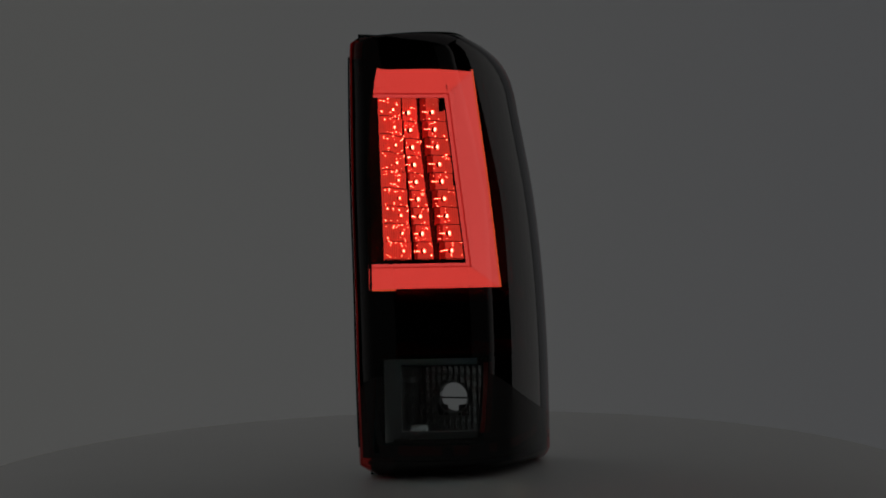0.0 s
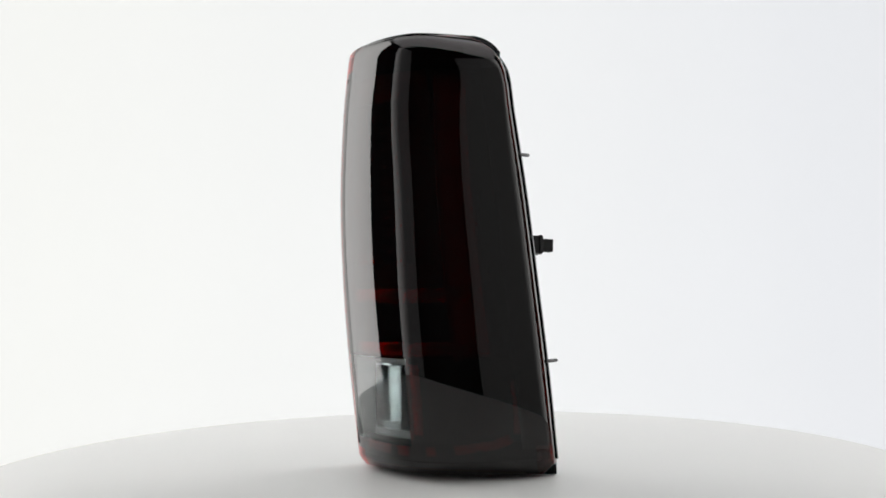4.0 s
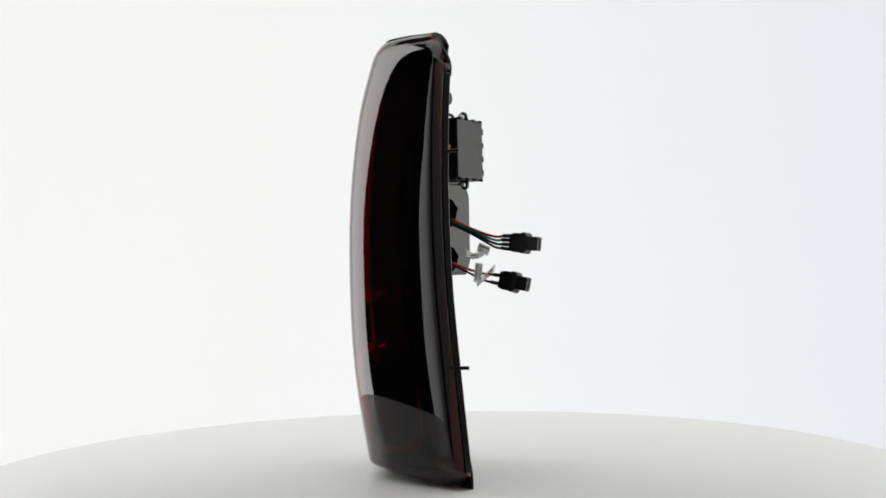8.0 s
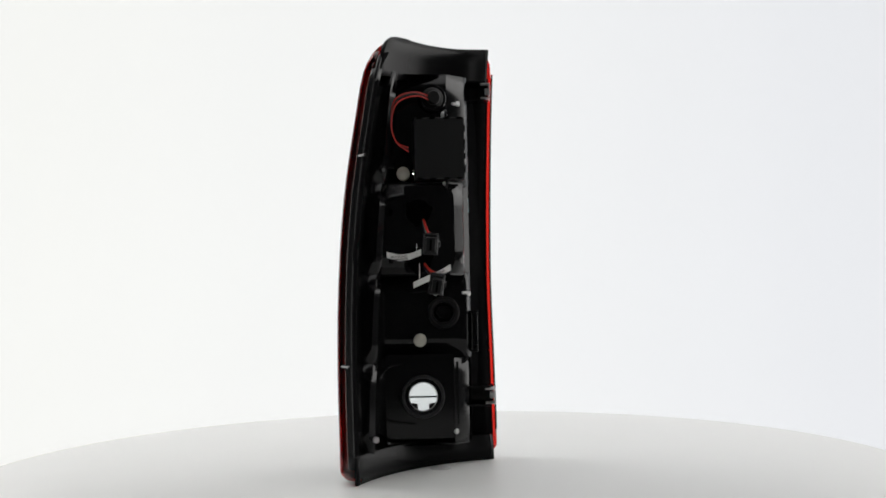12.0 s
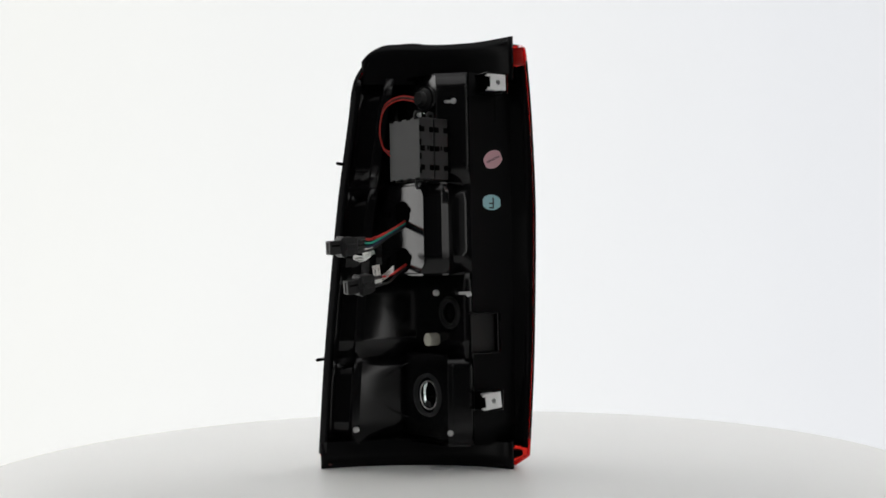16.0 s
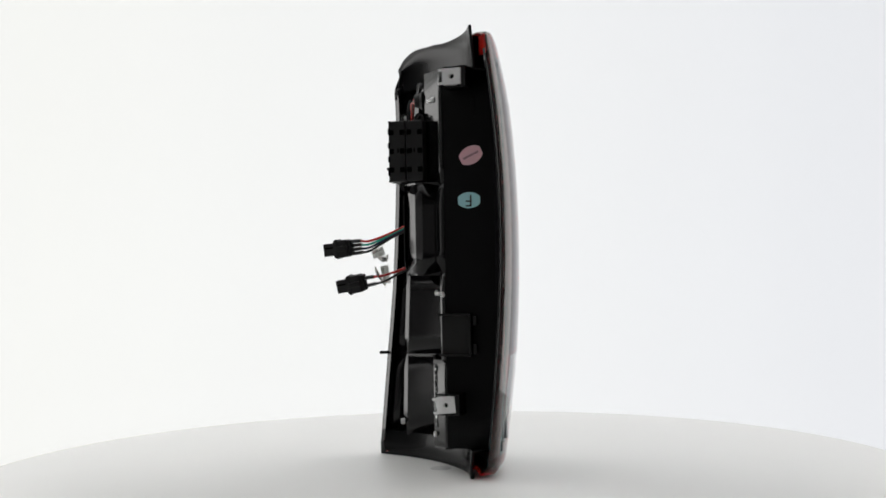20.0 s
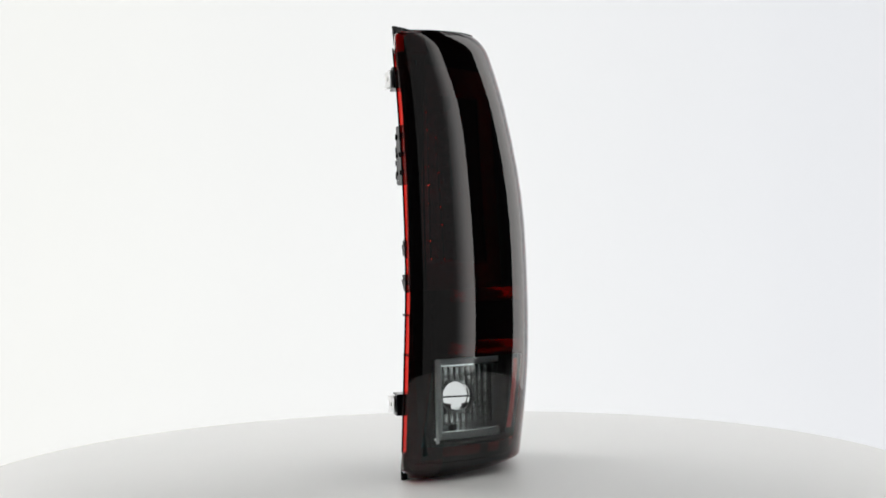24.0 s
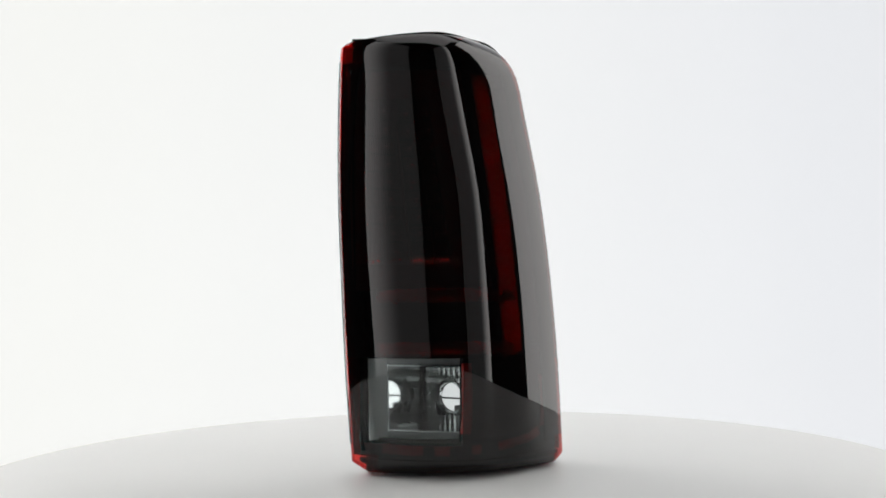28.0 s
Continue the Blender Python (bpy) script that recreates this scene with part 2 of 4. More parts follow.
# radius of the lens across the lamp (mm) by the way it faces: 0 to the front, minus to the tailgate, plus outwards
BEND = [(-80, 8), (-75, 8), (-60, 44), (-45, 185), (-35, 245), (-25, 130), (-15, 72), (-5, 60), (5, 61), (15, 73), (25, 120), (35, 250), (44, 300), (50, 45), (56, 9), (80, 4), (88, 3)]


def bend_curve():
    """Both halves of the lens section, from the front line to the flank, scaled to one in width and depth."""
    ang = np.radians(np.linspace(-80, 88, 673))
    rad = np.exp(np.interp(np.degrees(ang), [a for a, _ in BEND], [math.log(r) for _, r in BEND]))
    step = ang[1] - ang[0]
    x = np.concatenate([[0], np.cumsum((rad * np.cos(ang))[1:] * step)])
    y = np.concatenate([[0], np.cumsum((rad * np.sin(ang))[1:] * step)])
    k = int(np.argmin(y))
    run = np.concatenate([[0], np.cumsum(np.hypot(np.diff(x), np.diff(y)) + 30 * step)])
    left = ((x[k] - x[:k + 1]) / (x[k] - x[0]), (y[:k + 1] - y[0]) / (y[k] - y[0]), run[:k + 1] / run[k])
    right = ((x[k:] - x[k]) / (x[-1] - x[k]), (y[-1] - y[k:]) / (y[-1] - y[k]), (run[k:] - run[k]) / (run[-1] - run[k]))
    return left, right


LEFT, RIGHT = bend_curve()


def section(z, inset=0.0, front=0.0, n=64):
    """Points of the lens across the lamp at a height, from the inner to the outer edge."""
    xi, xo = ramp(INNER, z) + inset, ramp(OUTER, z) - inset
    yb, yf, cx = ramp(BACK, z), ramp(FRONT, z) + inset + front, ramp(PEAK, z)
    cx = min(cx, xo - 20)
    yi, yo = yb - 4.4, yb - SIDE * min(1.0, (yb - yf) / 60)
    at = np.linspace(0, 1, n // 2 + 1)
    lx, ly = np.interp(at, LEFT[2], LEFT[0]), np.interp(at, LEFT[2], LEFT[1])
    rx, ry = np.interp(at, RIGHT[2], RIGHT[0]), np.interp(at, RIGHT[2], RIGHT[1])
    out = [(float(cx - (cx - xi) * a), float(yi + (yf - yi) * b)) for a, b in zip(lx, ly)]
    out += [(float(cx + (xo - cx) * a), float(yo + (yf - yo) * b)) for a, b in zip(rx[1:], ry[1:])]
    return [(xi + 0.5, yb)] + out + [(xo - 0.8, yo + (yb - yo) * 0.5), (xo - 2.5, yb)]


MM = 0.001


def on_face(x, z, inset=0.0, front=0.0):
    """The depth of the section at a width and a height."""
    p = section(z, inset, front, 160)
    for a, b in zip(p, p[1:]):
        if a[0] <= x <= b[0]:
            return a[1] + (b[1] - a[1]) * (x - a[0]) / max(1e-6, b[0] - a[0])
    return ramp(BACK, z)


# ---- studio ----
def panel_light(peak, knee, low):
    """Fabric of a softbox: brightest towards the rear edge, where its lamp stands."""
    m = bpy.data.materials.new("lit_softbox_fabric")
    m.use_nodes = True
    nt = m.node_tree
    b = nt.nodes["Principled BSDF"]
    b.inputs["Base Color"].default_value = (0.06, 0.06, 0.06, 1)
    tc, sep, mr = (nt.nodes.new(k) for k in ("ShaderNodeTexCoord", "ShaderNodeSeparateXYZ", "ShaderNodeMapRange"))
    nt.links.new(tc.outputs["Object"], sep.inputs[0])
    nt.links.new(sep.outputs[0], mr.inputs[0])
    for i, v in enumerate((knee, 0.5, low, peak)):
        mr.inputs[1 + i].default_value = v
    mr.interpolation_type = "SMOOTHSTEP"
    b.inputs["Emission Color"].default_value = (1, 0.99, 0.97, 1)
    nt.links.new(mr.outputs[0], b.inputs["Emission Strength"])
    return m


def softbox(az0, az1, side, label, peak, knee, low):
    """An upright softbox that spans the directions az0 to az1, seen from the lamp, 0 being towards the camera."""
    a, c = radians(az0), radians(az1)
    near = Vector((side * 1.55 * math.sin(a), -1.55 * math.cos(a), 0.8))
    far = Vector((side * 1.4 * math.sin(c), -1.4 * math.cos(c), 0.8))
    mid, way = (near + far) / 2, far - near
    w = way.length
    m = basis(mid, way, (0, 0, 1))
    if (m.to_3x3() @ Vector((0, 0, 1))).dot(-mid) < 0:
        m = m @ pose(0, 0, 0, 180, 0, 0)
    root = new("softbox")
    root.matrix_basis = m
    tagged(root, label, "softbox", group="studio softboxes")
    part("diffuser", box((w, 2.8, 0.01), Matrix.Translation((0, 0, 0)), 0.003), panel_light(peak, knee, low), root, "glowing white fabric diffuser")
    for sx, sy, dx, dy in ((w + 0.02, 0.02, 0, 1.41), (w + 0.02, 0.02, 0, -1.41), (0.02, 2.8, w / 2 + 0.01, 0), (0.02, 2.8, -w / 2 - 0.01, 0)):
        part("frame_bar", box((sx, sy, 0.05), Matrix.Translation((dx, dy, -0.015)), 0.004), MATTE, root)
    part("hood", box((w, 2.8, 0.12), Matrix.Translation((0, 0, -0.075)), 0.02), MATTE, root)
    part("stand", spin([(0.016, 0.0), (0.016, -0.15), (0.2, -0.16), (0.2, -0.2), (0, -0.2)], 16, Matrix.Translation((0, -1.4, -0.09)) @ pose(0, 0, 0, -90, 0, 0)), MATTE, root)
    return root


softbox(22, 60.5, 1, "tall lit softbox on a black frame beside the set", 2.9, 0.18, 0.18)
softbox(28.5, 64, -1, "tall lit softbox on a black frame beside the set", 1.9, 0.0, 0.2)
softbox(140, 105, -1, "tall lit softbox on a black frame behind the set", 4.6, -0.55, 1.6)
softbox(138, 96.5, 1, "tall lit softbox on a black frame behind the set", 3.0, -0.55, 1.7)


def top_light():
    root = new("softbox")
    root.matrix_basis = pose(0, 0.1, 2.45, 180, 0, 0)
    tagged(root, "wide overhead softbox hung from the ceiling", "softbox", group="studio softboxes")
    glow_top = bpy.data.materials.new("lit_overhead_fabric")
    glow_top.use_nodes = True
    e = glow_top.node_tree.nodes["Principled BSDF"]
    e.inputs["Base Color"].default_value, e.inputs["Emission Color"].default_value = (0.7, 0.7, 0.7, 1), (1, 1, 1, 1)
    e.inputs["Emission Strength"].default_value = 0.83
    part("diffuser", box((2.6, 2.2, 0.01), None, 0.003), glow_top, root, "glowing white fabric diffuser")
    part("hood", box((2.64, 2.24, 0.14), Matrix.Translation((0, 0, -0.08)), 0.02), MATTE, root)
    for x in (-0.6, 0.6):
        part("hanger", box((0.03, 0.03, 0.8), Matrix.Translation((x, 0, -0.5)), 0.004), MATTE, root)


top_light()


def sweep():
    """White seamless paper: floor, a round bend and a wall, carried round both sides."""
    rows = []
    for i in range(33):
        a = radians(-72 + 155 * i / 32)
        line = []
        for r, z in [(0.3, -0.42), (1.6, -0.42), (1.9, -0.40), (2.15, -0.3), (2.3, -0.1), (2.36, 0.2), (2.38, 2.6)]:
            line.append((r * math.sin(a), r * math.cos(a), z))
        rows.append(line)
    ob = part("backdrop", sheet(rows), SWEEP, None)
    smooth(ob, 80)
    return tagged(ob, "white seamless paper sweep with its own glow, dimmer to one side", "backdrop", kind="structure")


sweep()


def room():
    for name, size, at in (("wall_south", (6.2, 0.1, 4.0), (0, -3.05, 1.2)), ("wall_west", (0.1, 6.0, 4.0), (-3.05, 0, 1.2)),
                           ("wall_east", (0.1, 6.0, 4.0), (3.05, 0, 1.2)), ("wall_north", (6.2, 0.1, 4.0), (0, 3.05, 1.2)),
                           ("ceiling", (6.2, 6.2, 0.1), (0, 0, 3.25)), ("floor", (6.2, 6.2, 0.1), (0, 0, -0.85))):
        b = box(size, Matrix.Translation(at))
        tagged(part(name, b, DARKWALL, None), "plain dark studio surface around the set", "studio wall", kind="structure")


room()

table = new("turntable")
tagged(table, "round white photographic turntable with a smooth top", "turntable")
R = 0.485
top = part("top_plate", spin([(0, 0.0), (R - 0.002, 0.0), (R - 0.0006, -0.0006), (R, -0.002), (R, -0.016), (R - 0.002, -0.018), (0, -0.018)], 160), WHITE, table)
smooth(top, 30)
smooth(part("pedestal", spin([(0, -0.018), (0.3, -0.018), (0.3, -0.06), (0.22, -0.07), (0.22, -0.42), (0, -0.42)], 64), WHITE, table), 30)
smooth(part("centre_cap", spin([(0.011, 0.0), (0.0105, 0.0008), (0.008, 0.0012), (0, 0.0013)], 24), GREY, table), 60)

# ---- the lamp ----
lamp = new("tail_light")
tagged(lamp, "smoked red and black truck tail light with loose wires", "tail light")


def hollow(b, p, q, depth, z):
    """New vertices along a hollowed rear edge from p to q."""
    out = []
    for k in range(1, 12):
        t = k / 12
        x, y = p[0] + (q[0] - p[0]) * t, p[1] + (q[1] - p[1]) * t
        if z > 300:
            y = min(y, (top_line(x / MM) - 3.5) * MM)
            depth = 0
        out.append(b.verts.new((x, y - depth * MM * 4 * t * (1 - t), (min(z, lens_top(x / MM)) if z > 300 else z) * MM)))
    return out


def skirt_line(x):
    """Depth of the hollow rear edge at the foot of the lamp."""
    t = (x - 27) / 97
    return 4.5 - 22 * max(0.0, 1 - t * t)


def top_z(x):
    """Height of the hollowed rear top edge."""
    return ramp([(-92, 441), (-84, 440.8), (-70, 440.2), (-45, 438.6), (-10, 438.2), (15, 438.9), (28, 439.5), (40, 439.6), (54, 437.8), (68, 430), (76, 420)], x)


def lens_top(x):
    """Height of the crown of the lens, lower towards the tailgate."""
    return ramp([(-95, 430), (-88, 433.5), (-60, 436.5), (-36, 438), (0, 439.5), (28, 440.5), (40, 439.5), (54, 436), (68, 427.5), (76, 419)], x)


def top_line(x):
    """Depth of the hollow rear edge at the top of the lamp."""
    return 2 - 16 * max(0.0, 1 - ((x - 2) / 84) ** 2)


def flare_line(x):
    """The same edge on the skirt, which flares out towards the tailgate."""
    return top_line(x) + 3.5 * max(0.0, -(x + 43) / 40) ** 3


def make_lens():
    zs = [14, 17, 25, 40, 60, 80, 104, 130, 160, 191, 220, 250, 278, 305, 335, 365, 385, 400, 410, 418]
    rows = []
    lo = [(3.0, 26), (4.0, 21), (8.0, 10), (11, 4), (12.8, 1.2)]
    for z, ins in lo:
        k = (12.8 - z) / 9.8
        x0, x1 = ramp(INNER, 14) + 15 * k, ramp(OUTER, 14) - 11 * k
        rows.append([(min(x1, max(x0, x)) * MM, min(y, skirt_line(x) - 2) * MM, z * MM) for x, y in section(14, ins * 0.12, ins * 0.88)])
    for z in zs:
        cut = 30 * max(0.0, (410 - z) / 10)
        rows.append([(x * MM, min(y, top_line(x) - 3.5 + cut) * MM if z > 399 else y * MM, z * MM) for x, y in section(z)])
    for k in range(1, 8):
        a = radians(90 * k / 7)
        z, ins = 418 + 23 * math.sin(a), 15 * (1 - math.cos(a))
        rows.append([(x * MM, min(y, ramp(BACK, z), top_line(x) - 3.5) * MM, min(z, lens_top(x)) * MM) for x, y in section(z, 0, ins)])
    b = sheet(rows)
    b.verts.ensure_lookup_table()
    n = len(rows[0])
    total = len(b.verts)
    for first, depth, z in ((0, 26, 3.0), (total - n, 15, 441)):
        ring = [b.verts[first + i] for i in range(n)]
        b.faces.new(ring + hollow(b, ring[-1].co, ring[0].co, depth, z))
        b.verts.ensure_lookup_table()
    bmesh.ops.recalc_face_normals(b, faces=b.faces[:])
    ob = part("lens", b, [LENS, CLEAR], lamp, "smoked glossy red plastic lens")
    smooth(ob, 40)
    so = ob.modifiers.new("wall", "SOLIDIFY")
    so.thickness, so.offset, so.material_offset, so.material_offset_rim = 0.0028, -1, 1, 0
    return ob


make_lens()

# inner bezel with its two windows
def bezel_rows(zs, xs_of):
    return [[(x * MM, on_face(x, z, 4.4, 4.4) * MM, z * MM) for x in xs_of(z)] for z in zs]


def guide_edge(z):
    """Outer edge of the light field, behind the lens."""
    return ramp(GUIDE_OUT, z)


def field_edge(z):
    """Edge between the light guide and the board of diodes."""
    return ramp(GUIDE_IN, z)


GUIDE_OUT = [(180, 44), (260, 34.5), (310, 28), (360, 21), (405, 14)]
GUIDE_IN = [(200, 3.5), (260, -5), (310, -11), (380, -20)]
GUIDE_Y = -54.0


def inner_x(z, y):
    """The width at which the inner flank of the lens reaches a depth."""
    for x, yy in section(z, 0, 0, 160)[1:]:
        if yy <= y:
            return x
    return ramp(INNER, z)


def make_bezel():
    def span(a, b, n):
        return [a + (b - a) * i / n for i in range(n + 1)]
    hi = lambda z: ramp(OUTER, z) - 5
    near = lambda z: ramp([(116, 48), (396, 25)], z)
    far = lambda z: min(hi(z) - 4, ramp([(116, 112), (396, 72)], z))
    pieces = {"bezel_top": (span(401, 434, 5), lambda z: span(-76, hi(z) - 6, 40)),
              "bezel_middle": (span(118, 184, 6), lambda z: span(-82, near(z), 36)),
              "bezel_bottom": (span(18, 38.8, 4), lambda z: span(-76, hi(z) - 5, 40)),
              "bezel_edge": (span(118, 401, 18), lambda z: span(far(z), hi(z), 10)),
              "bezel_side": (span(36, 118, 6), lambda z: span(3, hi(z), 34))}
    made = {name: bezel_rows(zs, f) for name, (zs, f) in pieces.items()}
    for name, zs, x1 in (("bezel_inner", span(184, 413, 14), -88.5), ("bezel_corner", span(20, 118, 7), -79), ("bezel_flank", span(118, 184, 4), -80)):
        made[name] = []
        for z in zs:
            yb = ramp(BACK, z)
            p = [(inner_x(z, y) + 2.6 + 0.2 * k, y) for k, y in enumerate((yb - 3.6, -15, -20, -23.5))]
            p.append((max(x1, p[-1][0] + 1), -27))
            made[name].append([(x * MM, y * MM, z * MM) for x, y in p])
    made["bezel_outer"] = []
    for z in span(184, 401, 14):
        x0, x1 = guide_edge(z) + 0.3, near(z) - 0.5
        y1 = on_face(x1, z, 4.4, 2)
        made["bezel_outer"].append([((x0 + (x1 - x0) * k) * MM, (GUIDE_Y + 3 + (y1 - GUIDE_Y - 3) * k ** 0.8) * MM, z * MM) for k in (0, 0.25, 0.5, 0.75, 1)])
    for name, rows in made.items():
        ob = part(name, sheet(rows), BEZEL, lamp, "black inner bezel")
        smooth(ob, 60)
        so = ob.modifiers.new("wall", "SOLIDIFY")
        so.thickness, so.offset = 0.002, -1


make_bezel()

# light field: a C of ribbed light guides round a board of diodes
turning = []          # parts that turn their lit side away as the lamp is switched off


def rod(p, q, r, way, name="light_guide_rib", shine=None, label="red light-guide rib"):
    """A round light-guide rib from p to q, its local z along it and local -y to the front."""
    p, q = Vector(p) * MM, Vector(q) * MM
    z = (q - p).normalized()
    y = Vector((-0.35, 0.94, 0))
    y = (y - z * y.dot(z)).normalized()
    x = y.cross(z)
    m = Matrix(((x[0], y[0], z[0], p[0]), (x[1], y[1], z[1], p[1]), (x[2], y[2], z[2], p[2]), (0, 0, 0, 1)))
    b = spin([(0, -0.0003), (r * MM, -0.0003), (r * MM, (q - p).length + 0.0003), (0, (q - p).length + 0.0003)], 20)
    for f in b.faces:
        if len(f.verts) == 3:
            f.material_index = 1
    ob = smooth(part(name, b, [shine or GUIDES["face"], BEZEL], lamp, label), 40)
    ob.matrix_basis = m
    turning.append((ob, m, way))
    d = (r + 0.6) * MM
    bed = part("guide_bed", box((2.1 * r * MM, d, (q - p).length), Matrix.Translation((0, d / 2, (q - p).length / 2))), BEZEL, lamp)
    bed.matrix_basis = m


def make_field():
    n = 19
    for i in range(n):
        k = (i + 0.5) / n
        tone = "rim" if i == 0 else "lip" if i > 16 else "groove" if i == 16 else ""
        up, side, down = GUIDES[tone or "level"], GUIDES[tone or "face"], GUIDES[tone or "level"]
        za, zb = 403 - 30 * k, 184 + 26 * k
        at = lambda z: guide_edge(z) + (field_edge(z) - guide_edge(z)) * k
        for z, r, way, shine in ((za, 0.78, -1, up), (zb, 0.68, -2, down)):
            bend = (min(-32.0, at(z) - 12), -46, z)
            rod((inner_x(z, -26) + 4.5, -25, z), bend, r, way, shine=shine)
            rod(bend, (at(z), GUIDE_Y, z), r, way, shine=shine)
        for k0, k1 in ((0, 0.5), (0.5, 1)):
            z0, z1 = za + (zb - za) * k0, za + (zb - za) * k1
            rod((at(z0), GUIDE_Y, z0), (at(z1), GUIDE_Y, z1), 1.03, 1, shine=side)
    # board of cells
    rows = []
    for i in range(7):
        z = 206 + 180 * i / 6
        f = max(0.0, 364 - z) / 141 * 18
        rows.append([(x * MM, y * MM, z * MM) for x, y in ((inner_x(z, -26) + 4, -26), (-80 + f * 0.1, -25.6), (-73 + f * 0.2, -24), (-65 + f * 0.3, -23), (-63 + f * 0.4, -12.5), (-57 + f * 0.5, -8.6), (-42 + f * 0.6, -8.6), (-39 + f * 0.8, 5.8), (-20 + f * 0.9, 5.8), (-18 + f, -7.2), (12 + f, -7.2), (field_edge(z) + 4, GUIDE_Y + 1.6))])
    ob = part("diode_board", sheet(rows), REDDARK, lamp, "dark red faceted diode reflector")
    ob.modifiers.new("wall", "SOLIDIFY").thickness = 0.001
    rnd = random.Random(7)

    def bead(x, y, z, r, name, label):
        at = Matrix.Translation((x * MM, y * MM, z * MM))
        ring = [(0, -1), (0.55, -0.84), (0.88, -0.45), (1, 0), (0.88, 0.45), (0.55, 0.84), (0, 1)]
        ob = smooth(part(name, spin([(a * r * MM, c * r * MM) for a, c in ring], 10), GLINT, lamp, label), 60)
        ob.matrix_basis = at
        turning.append((ob, at, 2))
        o, d = (r * 1.13) * MM, r * 1.6 * MM
        part("bead_socket", spin([(0, d), (o, d), (o, 0), (r * 0.92 * MM, -0.0001), (r * 0.92 * MM, d * 0.8), (0, d * 0.8)], 10, at @ pose(0, 0, 0, -90, 0, 0)), BEZEL, lamp)

    def diode(x, y, z, r):
        at = Matrix.Translation((x * MM, y * MM, z * MM))
        ring = [(0, -1), (0.55, -0.84), (0.88, -0.45), (1, 0), (0.88, 0.45), (0.55, 0.84), (0, 1)]
        ob = smooth(part("diode", spin([(a * r * MM, c * r * MM) for a, c in ring], 16), DIODE, lamp, "small round diode"), 60)
        ob.matrix_basis = at
        turning.append((ob, at, 4))
        w, d, o = 0.8 * r * MM, 1.2 * r * MM, 1.05 * r * MM
        part("diode_collar", spin([(0, d), (o, d), (o, -0.5 * r * MM), (w, -0.64 * r * MM), (w * 1.08, -0.52 * r * MM), (o * 0.98, -0.3 * r * MM), (o * 0.98, d * 0.9), (0, d * 0.9)], 16, at @ pose(0, 0, 0, -90, 0, 0)), REDDARK, lamp)

    for k in range(9):
        z = 364 - 17.6 * k
        f = 18 * (364 - z) / 141
        for x, y, slope, lo, hi in ((-9.5, -13, 1.1, -5, 10), (-30, 0, 0.85, -4, 5), (-55, -14, 0.5, -3, 4), (-73, -30, 0.2, -2, 4)):
            sx = x + f * slope
            if x > -60:
                diode(sx, y, z, 2.6 if x > -40 else 1.7)
            part("cell_divider", tube([((sx + 2.3 * lo) * MM, (y + 1.8) * MM, (z - 8.9) * MM), (sx * MM, (y + 1.4) * MM, (z - 8.1) * MM), ((sx + 2.3 * hi) * MM, (y + 1.8) * MM, (z - 8.9) * MM)], 0.0004, 6), BEZEL, lamp)
            # Emissive beads stand in for sparkles mirrored by the facets.
            for i in range(3 if x > -40 else 0):
                bead(sx - 5.5 - 2.8 * i, y + 0.4, z + 0.6 * (rnd.random() - 0.5), 0.6, "glint_bead", "tiny glowing bead standing for a glint")
            for i in range(7):
                bead(sx + 2.2 * (lo + (hi - lo) * rnd.random()), y + 0.8, z + (4.2 + 4 * rnd.random()) * (1 if i < 4 else -1), 0.3 + 0.22 * rnd.random(), "glint_bead", "tiny glowing bead standing for a glint")
            for i in range(lo, hi + 1):
                rod((sx + 2.3 * i, y + 3.4, z + (8.7 if k else 19)), (sx + 2.3 * i, y + 3.4, z - 8.7), 1.12, 3, "cell_flute", CELLDIM if i < -2 and x > -40 else CELL, "red fluted rib that glows in place of reflected diode light")


make_field()


# housing: plan profiles lofted upward
NX, NY = 0.743, 0.669       # the way the slanted floors face


def profile(z, s, wedge=False):
    xi, xo, yb = ramp(INNER, z), ramp(OUTER, z), ramp(BACK, z)
    xv = {1: 38, -13: 28, 5: 42, 27: 60}[s]
    floor = lambda x: (s - NX * x) / NY
    at_y = lambda y: (s - NY * y) / NX
    pts = [(xo - 4.5, yb - 3), (xo - 12, yb - 15), (xo - 29, yb - 15), (xo - 33, -10.5), (xo - 40, -10.5),
           (min(xv + 8, xo - 44), floor(xv) + 2), (xv, floor(xv))]
    if wedge:
        pts += [(at_y(22), 22), (at_y(22) - 5, 28), (-8, 28), (-14, 24), (-18, 12)]
    else:
        x5 = at_y(12)
        pts += [(x5, 12), (x5 - 1, 12.2), (-30, 12.4), (-31, 12.4), (-32, 12.3)]
    pts += [(-37, 11.5), (-77, -23), (xi + 10, -20), (xi + 5.5, yb - 5)]
    return pts


